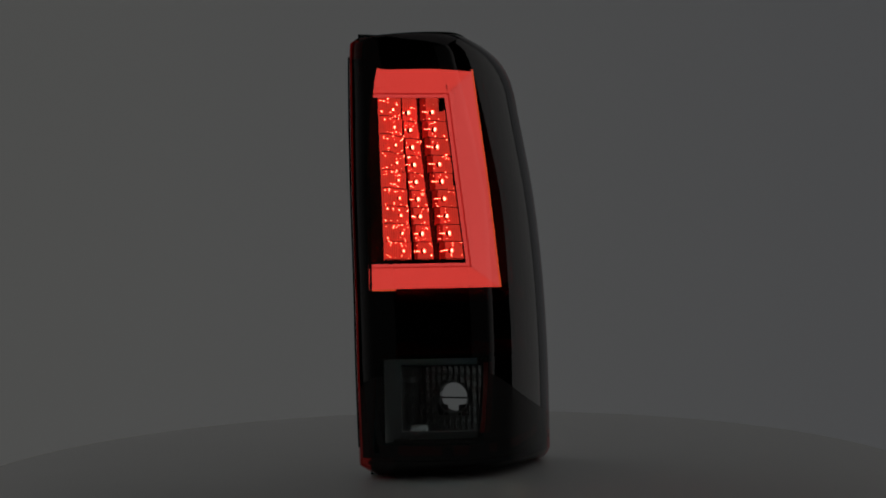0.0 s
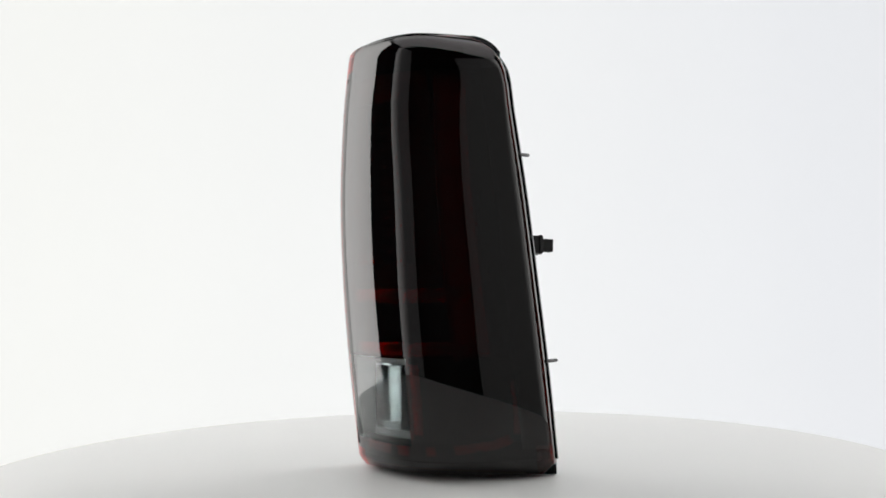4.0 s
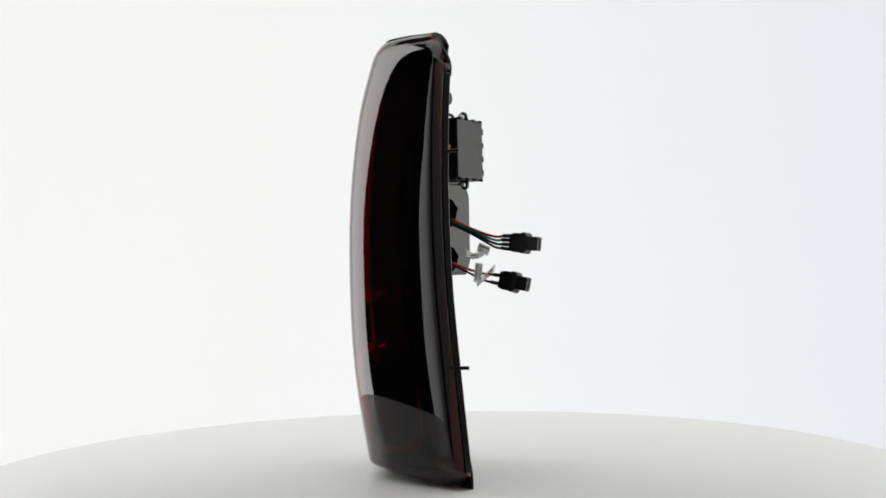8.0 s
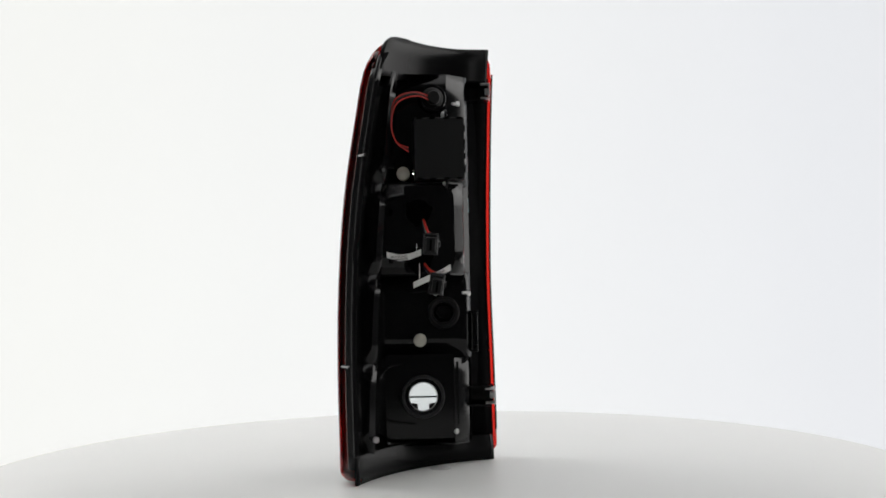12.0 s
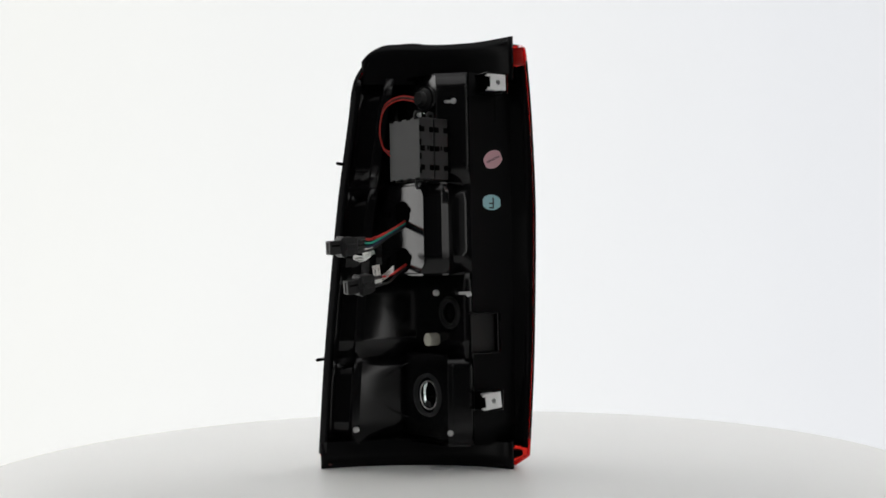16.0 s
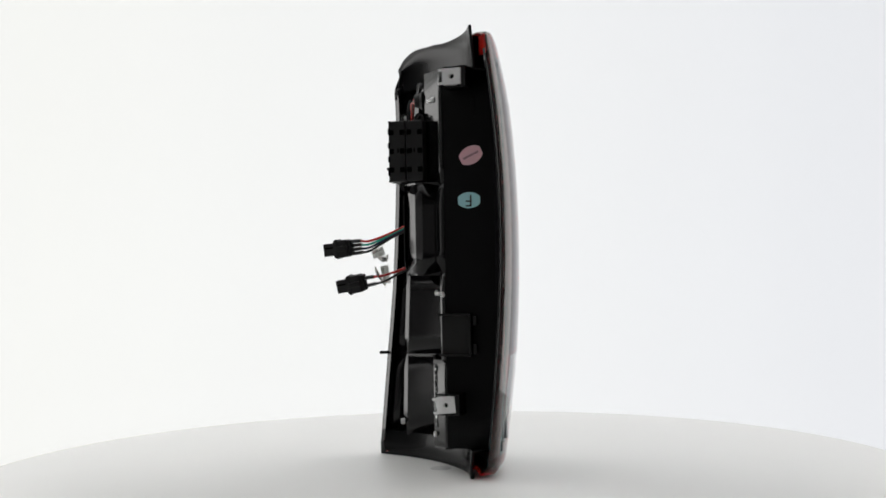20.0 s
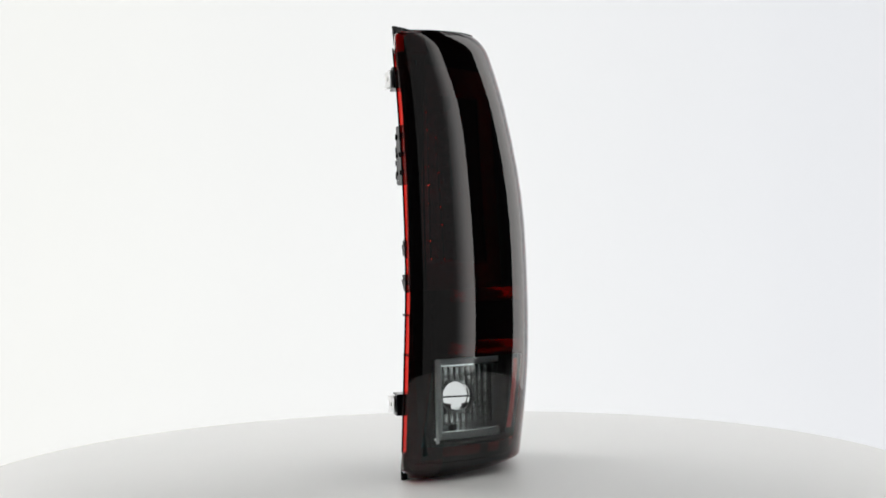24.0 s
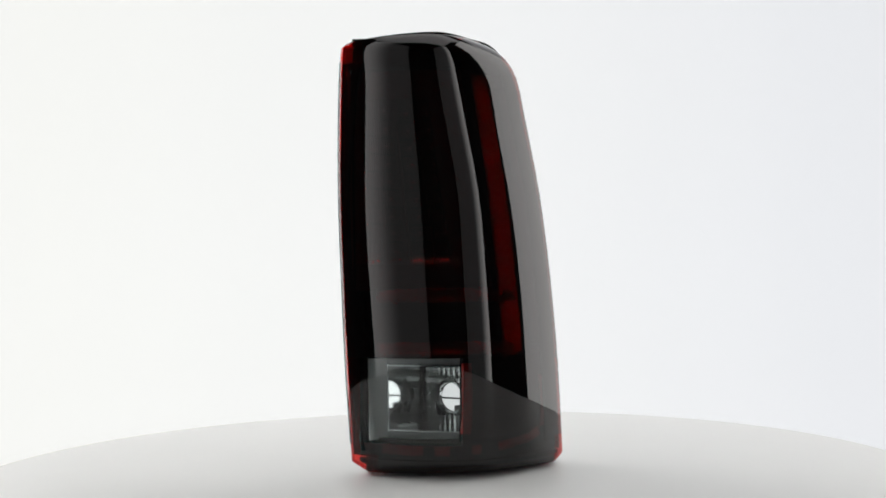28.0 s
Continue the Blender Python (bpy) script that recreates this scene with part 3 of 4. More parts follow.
def make_housing():
    def block(name, z0, z1, s, wedge=False, skip=False, n=4):
        rows = []
        for i in range(n + 1):
            z = z0 + (z1 - z0) * i / n
            rows.append([(x * MM, y * MM, z * MM) for x, y in profile(z, s, wedge)[:13]])
        b = sheet(rows)
        if skip:
            b.faces.ensure_lookup_table()
            per = len(rows[0]) - 1
            bmesh.ops.delete(b, geom=[b.faces[r * per + k] for r in range(n) for k in range(6, per)], context="FACES")
            ob = smooth(part("ridge", sheet([r[7:] for r in rows]), BLACK, lamp), 30)
            ob.modifiers.new("wall", "SOLIDIFY").thickness = 0.0024
        ob = part(name, b, BLACK, lamp)
        smooth(ob, 30)
        so = ob.modifiers.new("wall", "SOLIDIFY")
        so.thickness, so.offset = 0.0024, 0
        return rows
    a = block("housing_lower", 26, 113, 1, skip=True)
    c = block("housing_recess", 113, 200, -13)
    d = block("socket_box", 200, 290, 27, True)
    e = block("housing_upper", 290, 404, 5)
    rows = []
    for i in range(13):
        z = 26 + 378 * i / 12
        rows.append([(x * MM, y * MM, z * MM) for x, y in [(-36.9, 9.5)] + profile(z, 1)[12:]])
    ob = smooth(part("inner_panel", sheet(rows), PANEL, lamp), 30)
    ob.modifiers.new("wall", "SOLIDIFY").thickness = 0.0022
    ob.modifiers["wall"].offset = 0
    for lo, hi in ((a[-1], c[0]), (c[-1], d[0]), (d[-1], e[0])):
        ob = part("step_web", sheet([[p for p in lo[4:12]], [p for p in hi[4:12]]]), BLACK, lamp)
        ob.modifiers.new("wall", "SOLIDIFY").thickness = 0.002
    for row, z in ((a[0], 26), (e[-1], 404)):
        flat = [(x, -0.022 if i not in (0, len(row) - 1) else y, zz) for i, (x, y, zz) in enumerate(row)]
        ob = part("end_web", sheet([row, flat]), BLACK, lamp)
        ob.modifiers.new("wall", "SOLIDIFY").thickness = 0.002


make_housing()


def make_skirts():
    """Top and bottom skirts whose rear edges are hollowed to the truck's body and flare towards the tailgate."""
    line = lambda x: skirt_line(x) + 5.5 * max(0.0, -(x + 27) / 48) ** 2
    n = 36
    lo = []
    for z, dy in ((0.5, 0), (14, 0), (27, -2)):
        lo.append([((-75 + 198 * i / n) * MM, (line(-75 + 198 * i / n) + dy) * MM, z * MM) for i in range(n + 1)])
    lo.append([((-75 + 194 * i / n) * MM, (-24) * MM, 28 * MM) for i in range(n + 1)])
    ob = part("bottom_skirt", sheet(lo), DULL, lamp)
    smooth(ob, 40)
    ob.modifiers.new("wall", "SOLIDIFY").thickness = 0.0028

    hi = []
    xs = [-83 + 158 * i / n for i in range(n + 1)]
    hi.append([(x * MM, flare_line(x) * MM, top_z(x) * MM) for x in xs])
    hi.append([(x * MM, (flare_line(x) - 2) * MM, (top_z(x) * 0.5 + 202) * MM) for x in xs])
    hi.append([(x * MM, (flare_line(x) - 4) * MM, min(400, top_z(x) - 4) * MM) for x in xs])
    hi.append([(x * MM, -24 * MM, min(399, top_z(x) - 6) * MM) for x in xs])
    ob = part("top_skirt", sheet(hi), DULL, lamp)
    smooth(ob, 40)
    ob.modifiers.new("wall", "SOLIDIFY").thickness = 0.0028


make_skirts()
OUT = Vector((NX, NY, 0))          # out of the slanted floors
ALONG = Vector((NY, -NX, 0))       # along them, towards the outer side
UP = Vector((0, 0, 1))


def facing(x, y, z, n=OUT):
    """A pose at a point in millimetres with local z along n and local y upward."""
    n = Vector(n).normalized()
    u = UP.cross(n).normalized()
    return Matrix(((u[0], 0, n[0], x * MM), (u[1], 0, n[1], y * MM), (u[2], 1, n[2], z * MM), (0, 0, 0, 1)))


def make_hole_plate():
    """Plate with the notched bulb hole that lets light through."""
    b = bmesh.new()
    n = 72
    ring, edge = [], []
    m = facing(12, -11.4, 74)
    for i in range(n):
        a = 2 * math.pi * i / n
        d = math.degrees(a)
        r = 14.2
        for c, w, e in ((10, 9, 2.6), (140, 10, 2.6), (258, 13, 2.2)):
            if abs((d - c + 180) % 360 - 180) < w:
                r += e
        ring.append((r * math.cos(a) * MM, r * math.sin(a) * MM))
        k = 1 / max(abs(math.cos(a)) / 38.5, abs(math.sin(a)) / 43)
        edge.append((min(31, max(-38.5, k * math.cos(a))) * MM, k * math.sin(a) * MM))
    for z0, z1 in ((0.0, -0.0025),):
        loops = [[b.verts.new((*p, z)) for p in line] for line, z in ((edge, z0), (ring, z0), (ring, z1), (edge, z1))]
        for la, lb in zip(loops, loops[1:] + loops[:1]):
            for i in range(n):
                b.faces.new((la[i], la[(i + 1) % n], lb[(i + 1) % n], lb[i]))
    b.transform(m)
    part("bulb_plate", b, BLACK, lamp)
    smooth(part("bulb_collar", spin([(0.0185, 0), (0.0195, 0.0045), (0.0215, 0.0045), (0.0225, 0)], 40, m), MATTE, lamp), 40)


make_hole_plate()


def make_reverse():
    """Reversing lamp: grey surround, mirrored cheek and a fluted back with the bulb hole."""
    z0, z1 = 37, 117
    def strip(name, pts, material, za=z0, zb=z1, thick=0.0016, label=""):
        ob = part(name, sheet([[(x * MM, y * MM, z * MM) for x, y in pts] for z in (za, zb)]), material, lamp, label)
        ob.modifiers.new("wall", "SOLIDIFY").thickness = thick
        return ob
    strip("reverse_surround", [(-78, -31), (-59, -27.5)], SATIN, label="grey satin surround")
    strip("mirrored_cheek", [(-59, -27.5), (-40, -8), (-21, 7)], CHROME, 45, 109, label="smoky mirrored cheek")
    strip("reverse_end", [(37, -44), (34, -56), (22, -66)], CHROME, 45, 109)
    for z, n in ((109, "reverse_roof"), (45, "reverse_sill")):
        b = bmesh.new()
        b.faces.new([b.verts.new((x * MM, y * MM, z * MM)) for x, y in ((-59, -27.5), (-21, 7), (37, -44), (34, -56), (5, -66), (-30, -50))])
        part(n, b, CHROME, lamp).modifiers.new("wall", "SOLIDIFY").thickness = 0.0016
    for za, zb in ((109, 117), (37, 45)):
        rows = [[(x * MM, y * MM, z * MM) for x, y in ((-59, -27.5), (-30, -46), (0, -60), (8, -62))] for z in (za, zb)]
        part("reverse_lip", sheet(rows), SATIN, lamp).modifiers.new("wall", "SOLIDIFY").thickness = 0.0016
    # fluted back: upright ribs beside, above and below the hole
    o = Vector((12, -11.4, 0)) - 5.5 * OUT
    for i in range(12):
        u = -34.5 + 6.2 * i
        p = o + ALONG * u
        gap = math.sqrt(max(0.0, 17.2 ** 2 - u * u))
        spans = [(45, 109)] if gap < 3 else [(45, 74 - gap), (74 + gap, 109)]
        for a, c in spans:
            b = bmesh.new()
            prof = [(-2.2, 2.2), (-1.0, 0.3), (-0.4, -1.2), (0.4, -1.2), (1.0, 0.3), (2.2, 2.2)]
            steps = max(2, int((c - a) / 2.5))
            vs = []
            for j in range(steps + 1):
                z = a + (c - a) * j / steps
                wave = 0.9 * math.sin(z * 0.52) + 0.3 * math.sin(z * 1.1 + i)
                vs.append([b.verts.new((p + ALONG * (q + 0.25 * wave) + OUT * (w + (wave if w < 2 else 0))) * MM + Vector((0, 0, z * MM))) for q, w in prof])
            for lo, hi in zip(vs, vs[1:]):
                for k in range(5):
                    b.faces.new((lo[k], lo[k + 1], hi[k + 1], hi[k]))
            b.faces.new(vs[0])
            b.faces.new(vs[-1])
            smooth(part("flute", b, FLUTE, lamp), 50)
    part("bulb_step", box((0.02, 0.016, 0.006), Matrix.Translation((-0.040, -0.022, 0.0485)), 0.0006), CHROME, lamp)
    m = facing(12, -11.4, 72.2)
    part("bulb_bar", box((0.031, 0.0017, 0.0012), m @ Matrix.Translation((0, 0.001, -0.005)), 0.0002), SMOKED, lamp)
    smooth(part("bulb_ring", spin([(0.0148, -0.0026), (0.0148, -0.0066), (0.0156, -0.0074), (0.0172, -0.007), (0.0176, -0.0026)], 40, facing(12, -11.4, 74)), CHROME, lamp, "smoky chrome ring"), 50)
    # Dark plates added to imitate the hole's optical image, narrower in its lower half.
    for sx in (-1, 1):
        pts = [(sx * 0.0058, -0.0064), (sx * 0.0058, -0.0165), (sx * 0.0165, -0.0165), (sx * 0.0165, -0.0042), (sx * 0.0125, -0.0052)]
        b = plate(pts if sx > 0 else pts[::-1], 0.0012)
        b.transform(m @ Matrix.Translation((0, 0, -0.0068)))
        part("hole_image_plate", b, MATTE, lamp)


SMOKED = tinted("smoked_clear_plastic", (0.22, 0.24, 0.24), gloss=0.6)[0]
SATIN = mat("grey_satin_plastic", (0.35, 0.38, 0.38), 0.4)
make_reverse()


def make_liners():
    """Black inner walls behind the outer edge of the lens and under its foot."""
    rows = []
    for i in range(25):
        z = 28 + 392 * i / 24
        p = section(z, 3.6, 0)
        tail = [q for q in p if q[0] > ramp(OUTER, z) - 30][-13:]
        rows.append([(x * MM, y * MM, z * MM) for x, y in tail])
    n = min(len(r) for r in rows)
    ob = smooth(part("side_liner", sheet([r[-n:] for r in rows]), BEZEL, lamp, "black inner side wall"), 50)
    ob.modifiers.new("wall", "SOLIDIFY").thickness = 0.0015
    b = bmesh.new()
    def ring(z, ins):
        lo, hi = ramp(INNER, 14) + (8 if z > 10 else 19), ramp(OUTER, 14) - (7 if z > 10 else 15)
        pts = [(min(hi, max(lo, x)), y) for x, y in section(14, ins * 0.12 + 3, ins * 0.88)]
        vs = [b.verts.new((x * MM, min(y, -3, skirt_line(x) - 5) * MM, z * MM)) for x, y in pts]
        return vs + hollow(b, vs[-1].co, vs[0].co, 27, z)
    vs = [ring(z, ins) for z, ins in ((4.5, 27), (8, 15), (13, 5.5), (17, 5))]
    for a, c in zip(vs, vs[1:]):
        for i in range(len(a)):
            j = (i + 1) % len(a)
            b.faces.new((a[i], a[j], c[j], c[i]))
    b.faces.new(vs[0])
    b.faces.new(vs[-1])
    bmesh.ops.remove_doubles(b, verts=b.verts[:], dist=1e-6)
    smooth(part("foot", b, BEZEL, lamp, "black foot of the housing"), 50)


make_liners()


def make_cap():
    """Black inner cap under the rounded top of the lens."""
    rows = []
    for k in range(9):
        a = radians(90 * k / 8)
        z = 402 + 35 * math.sin(a) if k < 8 else 437.4
        ins = 15 * (1 - math.cos(max(0.0, math.asin(min(1, max(0, (z + 3 - 418) / 23))))))
        lo, hi = ramp(INNER, z) + 12, ramp(OUTER, z) - 3.8
        rows.append([(min(hi, max(lo, x)) * MM, min(y, -6, top_line(x) - 5) * MM, min(z, lens_top(x) - 3.4) * MM) for x, y in section(z, 3.6, ins)])
    ob = smooth(part("inner_cap", sheet(rows), BEZEL, lamp, "black inner cap"), 50)
    ob.modifiers.new("wall", "SOLIDIFY").thickness = 0.001
    b = bmesh.new()
    ring = [b.verts.new(p) for p in rows[-1]]
    b.faces.new(ring + hollow(b, ring[-1].co, ring[0].co, 14, 434))
    bmesh.ops.remove_doubles(b, verts=b.verts[:], dist=1e-6)
    part("cap_lid", b, BEZEL, lamp)


make_cap()


def make_flange():
    """Black weld flange behind the outer edge of the lens."""
    rows, seam = [], []
    for i in range(33):
        z = 16 + 386 * i / 32
        xo, yb = ramp(OUTER, z), ramp(BACK, z)
        rows.append([(x * MM, y * MM, z * MM) for x, y in ((xo - 0.2, yb - 5), (xo + 0.3, yb - 4.6), (xo - 0.6, yb + 0.6), (xo - 1.6, yb + 1.2), (xo - 9, yb + 1), (xo - 10, yb - 4))])
        seam.append([(x * MM, y * MM, z * MM) for x, y in ((xo - 3.1, yb - 5), (xo - 3.0, yb - 10), (xo - 3.1, yb - 14))])
    ob = smooth(part("weld_flange", sheet(rows), BLACK, lamp), 40)
    ob.modifiers.new("wall", "SOLIDIFY").thickness = 0.001
    edge = []
    for i in range(33):
        z = 30 + 386 * i / 32
        xi, yb = ramp(INNER, z), ramp(BACK, z)
        edge.append([(x * MM, y * MM, z * MM) for x, y in ((xi - 0.1, yb - 0.6), (xi + 0.1, yb + 0.5), (xi + 2.0, yb + 0.7), (xi + 2.2, yb - 0.4))])
    ob = smooth(part("inner_flange", sheet(edge), BLACK, lamp), 40)
    ob.modifiers.new("wall", "SOLIDIFY").thickness = 0.0005
    line = [((ramp(OUTER, z) - 2.4) * MM, min(ramp(BACK, z), top_line(ramp(OUTER, z) - 2.4) - 1.5) * MM, (z - 1.6) * MM) for z in (392, 402, 412, 420, 427, 433, 437)]
    line += [(x * MM, (flare_line(x) - 1.5) * MM, (top_z(x) - 1.8) * MM) for x in (40, 25, 10, -10, -25, -40)]
    line.append((-0.05, (flare_line(-50) - 2.5) * MM, 0.4355))
    smooth(part("top_rim", tube(line, 0.0021, 10), BLACK, lamp), 60)
    # plain red return of the lens beside the tip of the skirt
    rows = [[((ramp(INNER, z) + 2.6 + (18 - 0.1 * (z - 412)) * k / 4) * MM, (-3.5 - 1.0 * k) * MM, z * MM) for k in range(5)] for z in (412, 418, 424, 428, 430.5)]
    ob = smooth(part("lens_return", sheet(rows), RETURN, lamp, "plain bright red lens return"), 60)
    ob.modifiers.new("wall", "SOLIDIFY").thickness = 0.0012
    part("seam_strip", sheet(seam), SEAM, lamp, "dark red seam strip").modifiers.new("wall", "SOLIDIFY").thickness = 0.0004
    # black cover on the flat top of the lens
    rows = []
    for z, ins in ((439.5, 8.5), (441, 15), (441, 22)):
        rows.append([(x * MM, min(y, -2, top_line(x) - 2) * MM, (min(z, lens_top(x)) + 0.7) * MM) for x, y in section(z, 0.2, ins)])
    b = sheet(rows)
    b.verts.ensure_lookup_table()
    n = len(rows[0])
    ring = [b.verts[2 * n + i] for i in range(n)]
    b.faces.new(ring + hollow(b, ring[-1].co, ring[0].co, 14, 441.7))
    smooth(part("top_cover", b, BLACK, lamp, "black top cover"), 50)


RETURN = mat("bright_red_plastic", (0.62, 0.02, 0.014), 0.25)
SEAM = mat("dark_red_seam", (0.07, 0.005, 0.008), 0.5)
make_flange()


def make_side_reflector():
    """Ribbed red reflector behind the outer flank of the lens."""
    def at(z, k, lift=0.0):
        x0, x1 = ramp([(116, 48.5), (396, 25.5)], z), ramp([(116, 79), (396, 51)], z)
        y0 = on_face(x0, z, 4.4, 0.5)
        return ((x0 + (x1 - x0) * k + 0.7 * lift) * MM, (y0 + 0.94 * (x1 - x0) * k - 0.7 * lift) * MM, z * MM)
    rows = [[at(114 + 284 * i / 28, k / 8) for k in range(9)] for i in range(29)]
    ob = smooth(part("side_reflector", sheet(rows), REDREF, lamp, "mirrored red side reflector"), 60)
    ob.modifiers.new("wall", "SOLIDIFY").thickness = 0.0015
    for zc in (391, 345, 300, 253, 214, 124):
        for d in (-4.5, 0, 4.5):
            part("reflector_rib", tube([at(zc + d, k / 6, 1.0) for k in range(7)], 0.0007, 6), REDREF, lamp)
    # two red mirrored bands across the middle bezel
    for z0, z1 in ((172, 186), (121, 134)):
        rows = [[(x * MM, (on_face(x, z, 4.4, 4.4) - 0.9) * MM, z * MM) for x in [-72 + 3.5 * k for k in range(40)]] for z in (z0, (z0 + z1) / 2, z1)]
        ob = smooth(part("red_band", sheet(rows), REDBAND, lamp, "mirrored dark red band"), 60)
        ob.modifiers.new("wall", "SOLIDIFY").thickness = 0.0002
    # broad dark red borders of the lower window
    def border(line, half):
        rows = [[], [], []]
        for (x, z), (u, w) in zip(line, [(b[0] - a[0], b[1] - a[1]) for a, b in zip(line[:-1], line[1:])] + [(line[-1][0] - line[-2][0], line[-1][1] - line[-2][1])]):
            d = math.hypot(u, w)
            for k, row in zip((-1, 0, 1), rows):
                px, pz = x - k * half * w / d, z + k * half * u / d
                row.append((px * MM, (on_face(px, pz, 4.4, 4.4) - 0.8) * MM, pz * MM))
        ob = smooth(part("red_border", sheet(rows), REDSOLID, lamp, "dark red window border"), 60)
        ob.modifiers.new("wall", "SOLIDIFY").thickness = 0.0005
    border([(9, 113), (9.5, 95), (10, 78), (10, 60), (9, 44)], 5)
    border([(-66, 28), (-40, 27), (-10, 27), (20, 28), (50, 30), (80, 34), (93, 40)], 4.5)
    border([(98, 44), (99, 60), (98, 78), (96, 96)], 3)


REDBAND = mat("mirrored_red_band", (0.48, 0.05, 0.042), 0.14, 1.0)
REDSOLID = mat("dark_red_border_plastic", (0.6, 0.05, 0.04), 0.45)
make_side_reflector()


# ---- fittings on the back ----
BACKN = Vector((-0.653, 0.757, 0))      # out of the inner rear panel


def text_mesh(body, size):
    cu = bpy.data.curves.new("text", "FONT")
    cu.body, cu.size, cu.extrude, cu.align_x, cu.align_y = body, size, 0.00006, "CENTER", "CENTER"
    ob = bpy.data.objects.new("text", cu)
    me = bpy.data.meshes.new_from_object(ob)
    bpy.data.objects.remove(ob)
    b = bmesh.new()
    b.from_mesh(me)
    bpy.data.meshes.remove(me)
    return b


def ring_plate(outer, r, thick, n=32):
    """A plate of any outline with a round hole about its origin."""
    b = bmesh.new()
    def out(a):
        best = None
        for (x1, y1), (x2, y2) in zip(outer, outer[1:] + outer[:1]):
            dx, dy = x2 - x1, y2 - y1
            den = math.cos(a) * dy - math.sin(a) * dx
            if abs(den) < 1e-12:
                continue
            t = (x1 * dy - y1 * dx) / den
            u = (x1 * math.sin(a) - y1 * math.cos(a)) / den
            if t > 0 and -1e-6 <= u <= 1 + 1e-6:
                best = t if best is None else min(best, t)
        return best * math.cos(a), best * math.sin(a)
    angles = [2 * math.pi * (i + 0.5) / n for i in range(n)] + [math.atan2(y, x) % (2 * math.pi) for x, y in outer]
    angles = sorted(angles)
    n = len(angles)
    loops = []
    for line, z in (("o", 0), ("i", 0), ("i", thick), ("o", thick)):
        loops.append([b.verts.new((*(out(a) if line == "o" else (r * math.cos(a), r * math.sin(a))), z)) for a in angles])
    for la, lb in zip(loops, loops[1:] + loops[:1]):
        for i in range(n):
            b.faces.new((la[i], la[(i + 1) % n], lb[(i + 1) % n], lb[i]))
    return b


def sticker(x, y, z, w, h, material, label, tilt):
    pts = []
    for i in range(40):
        a = 2 * math.pi * i / 40
        px, py = w / 2 * math.cos(a), h / 2 * math.copysign(abs(math.sin(a)) ** 1.15, math.sin(a))
        pts.append((max(-w * 0.44, min(w * 0.44, px)) * MM, py * MM))
    m = facing(x, y, z, BACKN) @ pose(0, 0, 0, 0, 0, tilt)
    b = plate(pts, 0.0002)
    b.transform(m)
    return part("sticker", b, material, lamp, label), m


def on_panel(x):
    """The depth of the inner rear panel at a width."""
    return 11.5 + (x + 37) * (34.5 / 40.0) + 1.7


st, m = sticker(-59.5, on_panel(-59.5), 316.5, 27, 18, PINK, "small pink oval sticker", 24)
for i, w in enumerate((1.3, 1.6, 1.1, 1.6, 1.4, 1.2, 1.5, 1.3)):
    part("print_bar", box((w * 0.001, 0.0022, 0.0002), m @ Matrix.Translation(((-7.7 + 2.2 * i) * MM, 0, 0.0003))), FAINT, st)
st, m = sticker(-57.5, on_panel(-57.5), 272, 26, 16, TEAL, "small pale teal oval sticker", 0)
b = text_mesh("F", 0.0165)
b.transform(m @ Matrix.Translation((0, 0, 0.0003)) @ pose(0, 0, 0, 0, 0, 180))
part("letter", b, INK, st)


def clip(x, y, z, tilt):
    """Steel spring nut on a black bracket that stands off the inner rear panel."""
    m = facing(x, y, z, BACKN) @ pose(0, 0, 0, 0, 0, tilt)
    b = ring_plate([(-0.0095, -0.0080), (0.0095, -0.0080), (0.0095, 0.0080), (-0.0095, 0.0080)], 0.0026, 0.0012)
    b.transform(m)
    c = part("spring_nut", b, SILVER, lamp, "bright steel spring nut")
    for sy in (-1, 1):
        part("nut_prong", box((0.004, 0.0025, 0.001), m @ Matrix.Translation((-0.0112, sy * 0.0066, 0.0005)), 0.0003), SILVER, c)
    part("nut_thread", spin([(0.0026, 0.0012), (0.0026, -0.004), (0.0038, -0.004), (0.0038, 0.0003)], 20, m), SILVER, c)
    f = facing(x, y, z, BACKN)
    part("bracket_seat", box((0.008, 0.021, 0.003), f @ Matrix.Translation((0.010, 0, -0.0021)), 0.0006), BLACK, lamp)
    for sy in (-1, 1):
        part("nut_leg", box((0.012, 0.001, 0.009), m @ Matrix.Translation((-0.003, sy * 0.0075, -0.0042)), 0.0003), SILVER, c)
    for sy in (-1, 1):
        part("bracket_rib", box((0.024, 0.002, 0.024), f @ Matrix.Translation((0.002, sy * 0.0095, -0.0155)), 0.0004), BLACK, lamp)
    part("bracket_back", box((0.002, 0.021, 0.024), f @ Matrix.Translation((0.0125, 0, -0.0155)), 0.0004), BLACK, lamp)


clip(-66.8, 18.9, 392, 0)
clip(-56.5, 26.3, 71.6, 5)

# hooked slot on the inner panel
f = facing(-54, on_panel(-54), 139, BACKN)
for sy in (-1, 1):
    part("slot_arm", box((0.034, 0.0025, 0.008), f @ Matrix.Translation((-0.011, sy * 0.020, 0.0035)), 0.0005), BLACK, lamp)
    part("slot_hook", box((0.006, 0.010, 0.003), f @ Matrix.Translation((0.008, sy * 0.014, 0.002)), 0.0005), BLACK, lamp)
part("slot_back", box((0.0025, 0.040, 0.008), f @ Matrix.Translation((0.005, 0, 0.0035)), 0.0005), BLACK, lamp)
part("slot_floor", box((0.030, 0.038, 0.001), f @ Matrix.Translation((-0.011, 0, 0.001)), 0.0002), RUBBER, lamp)


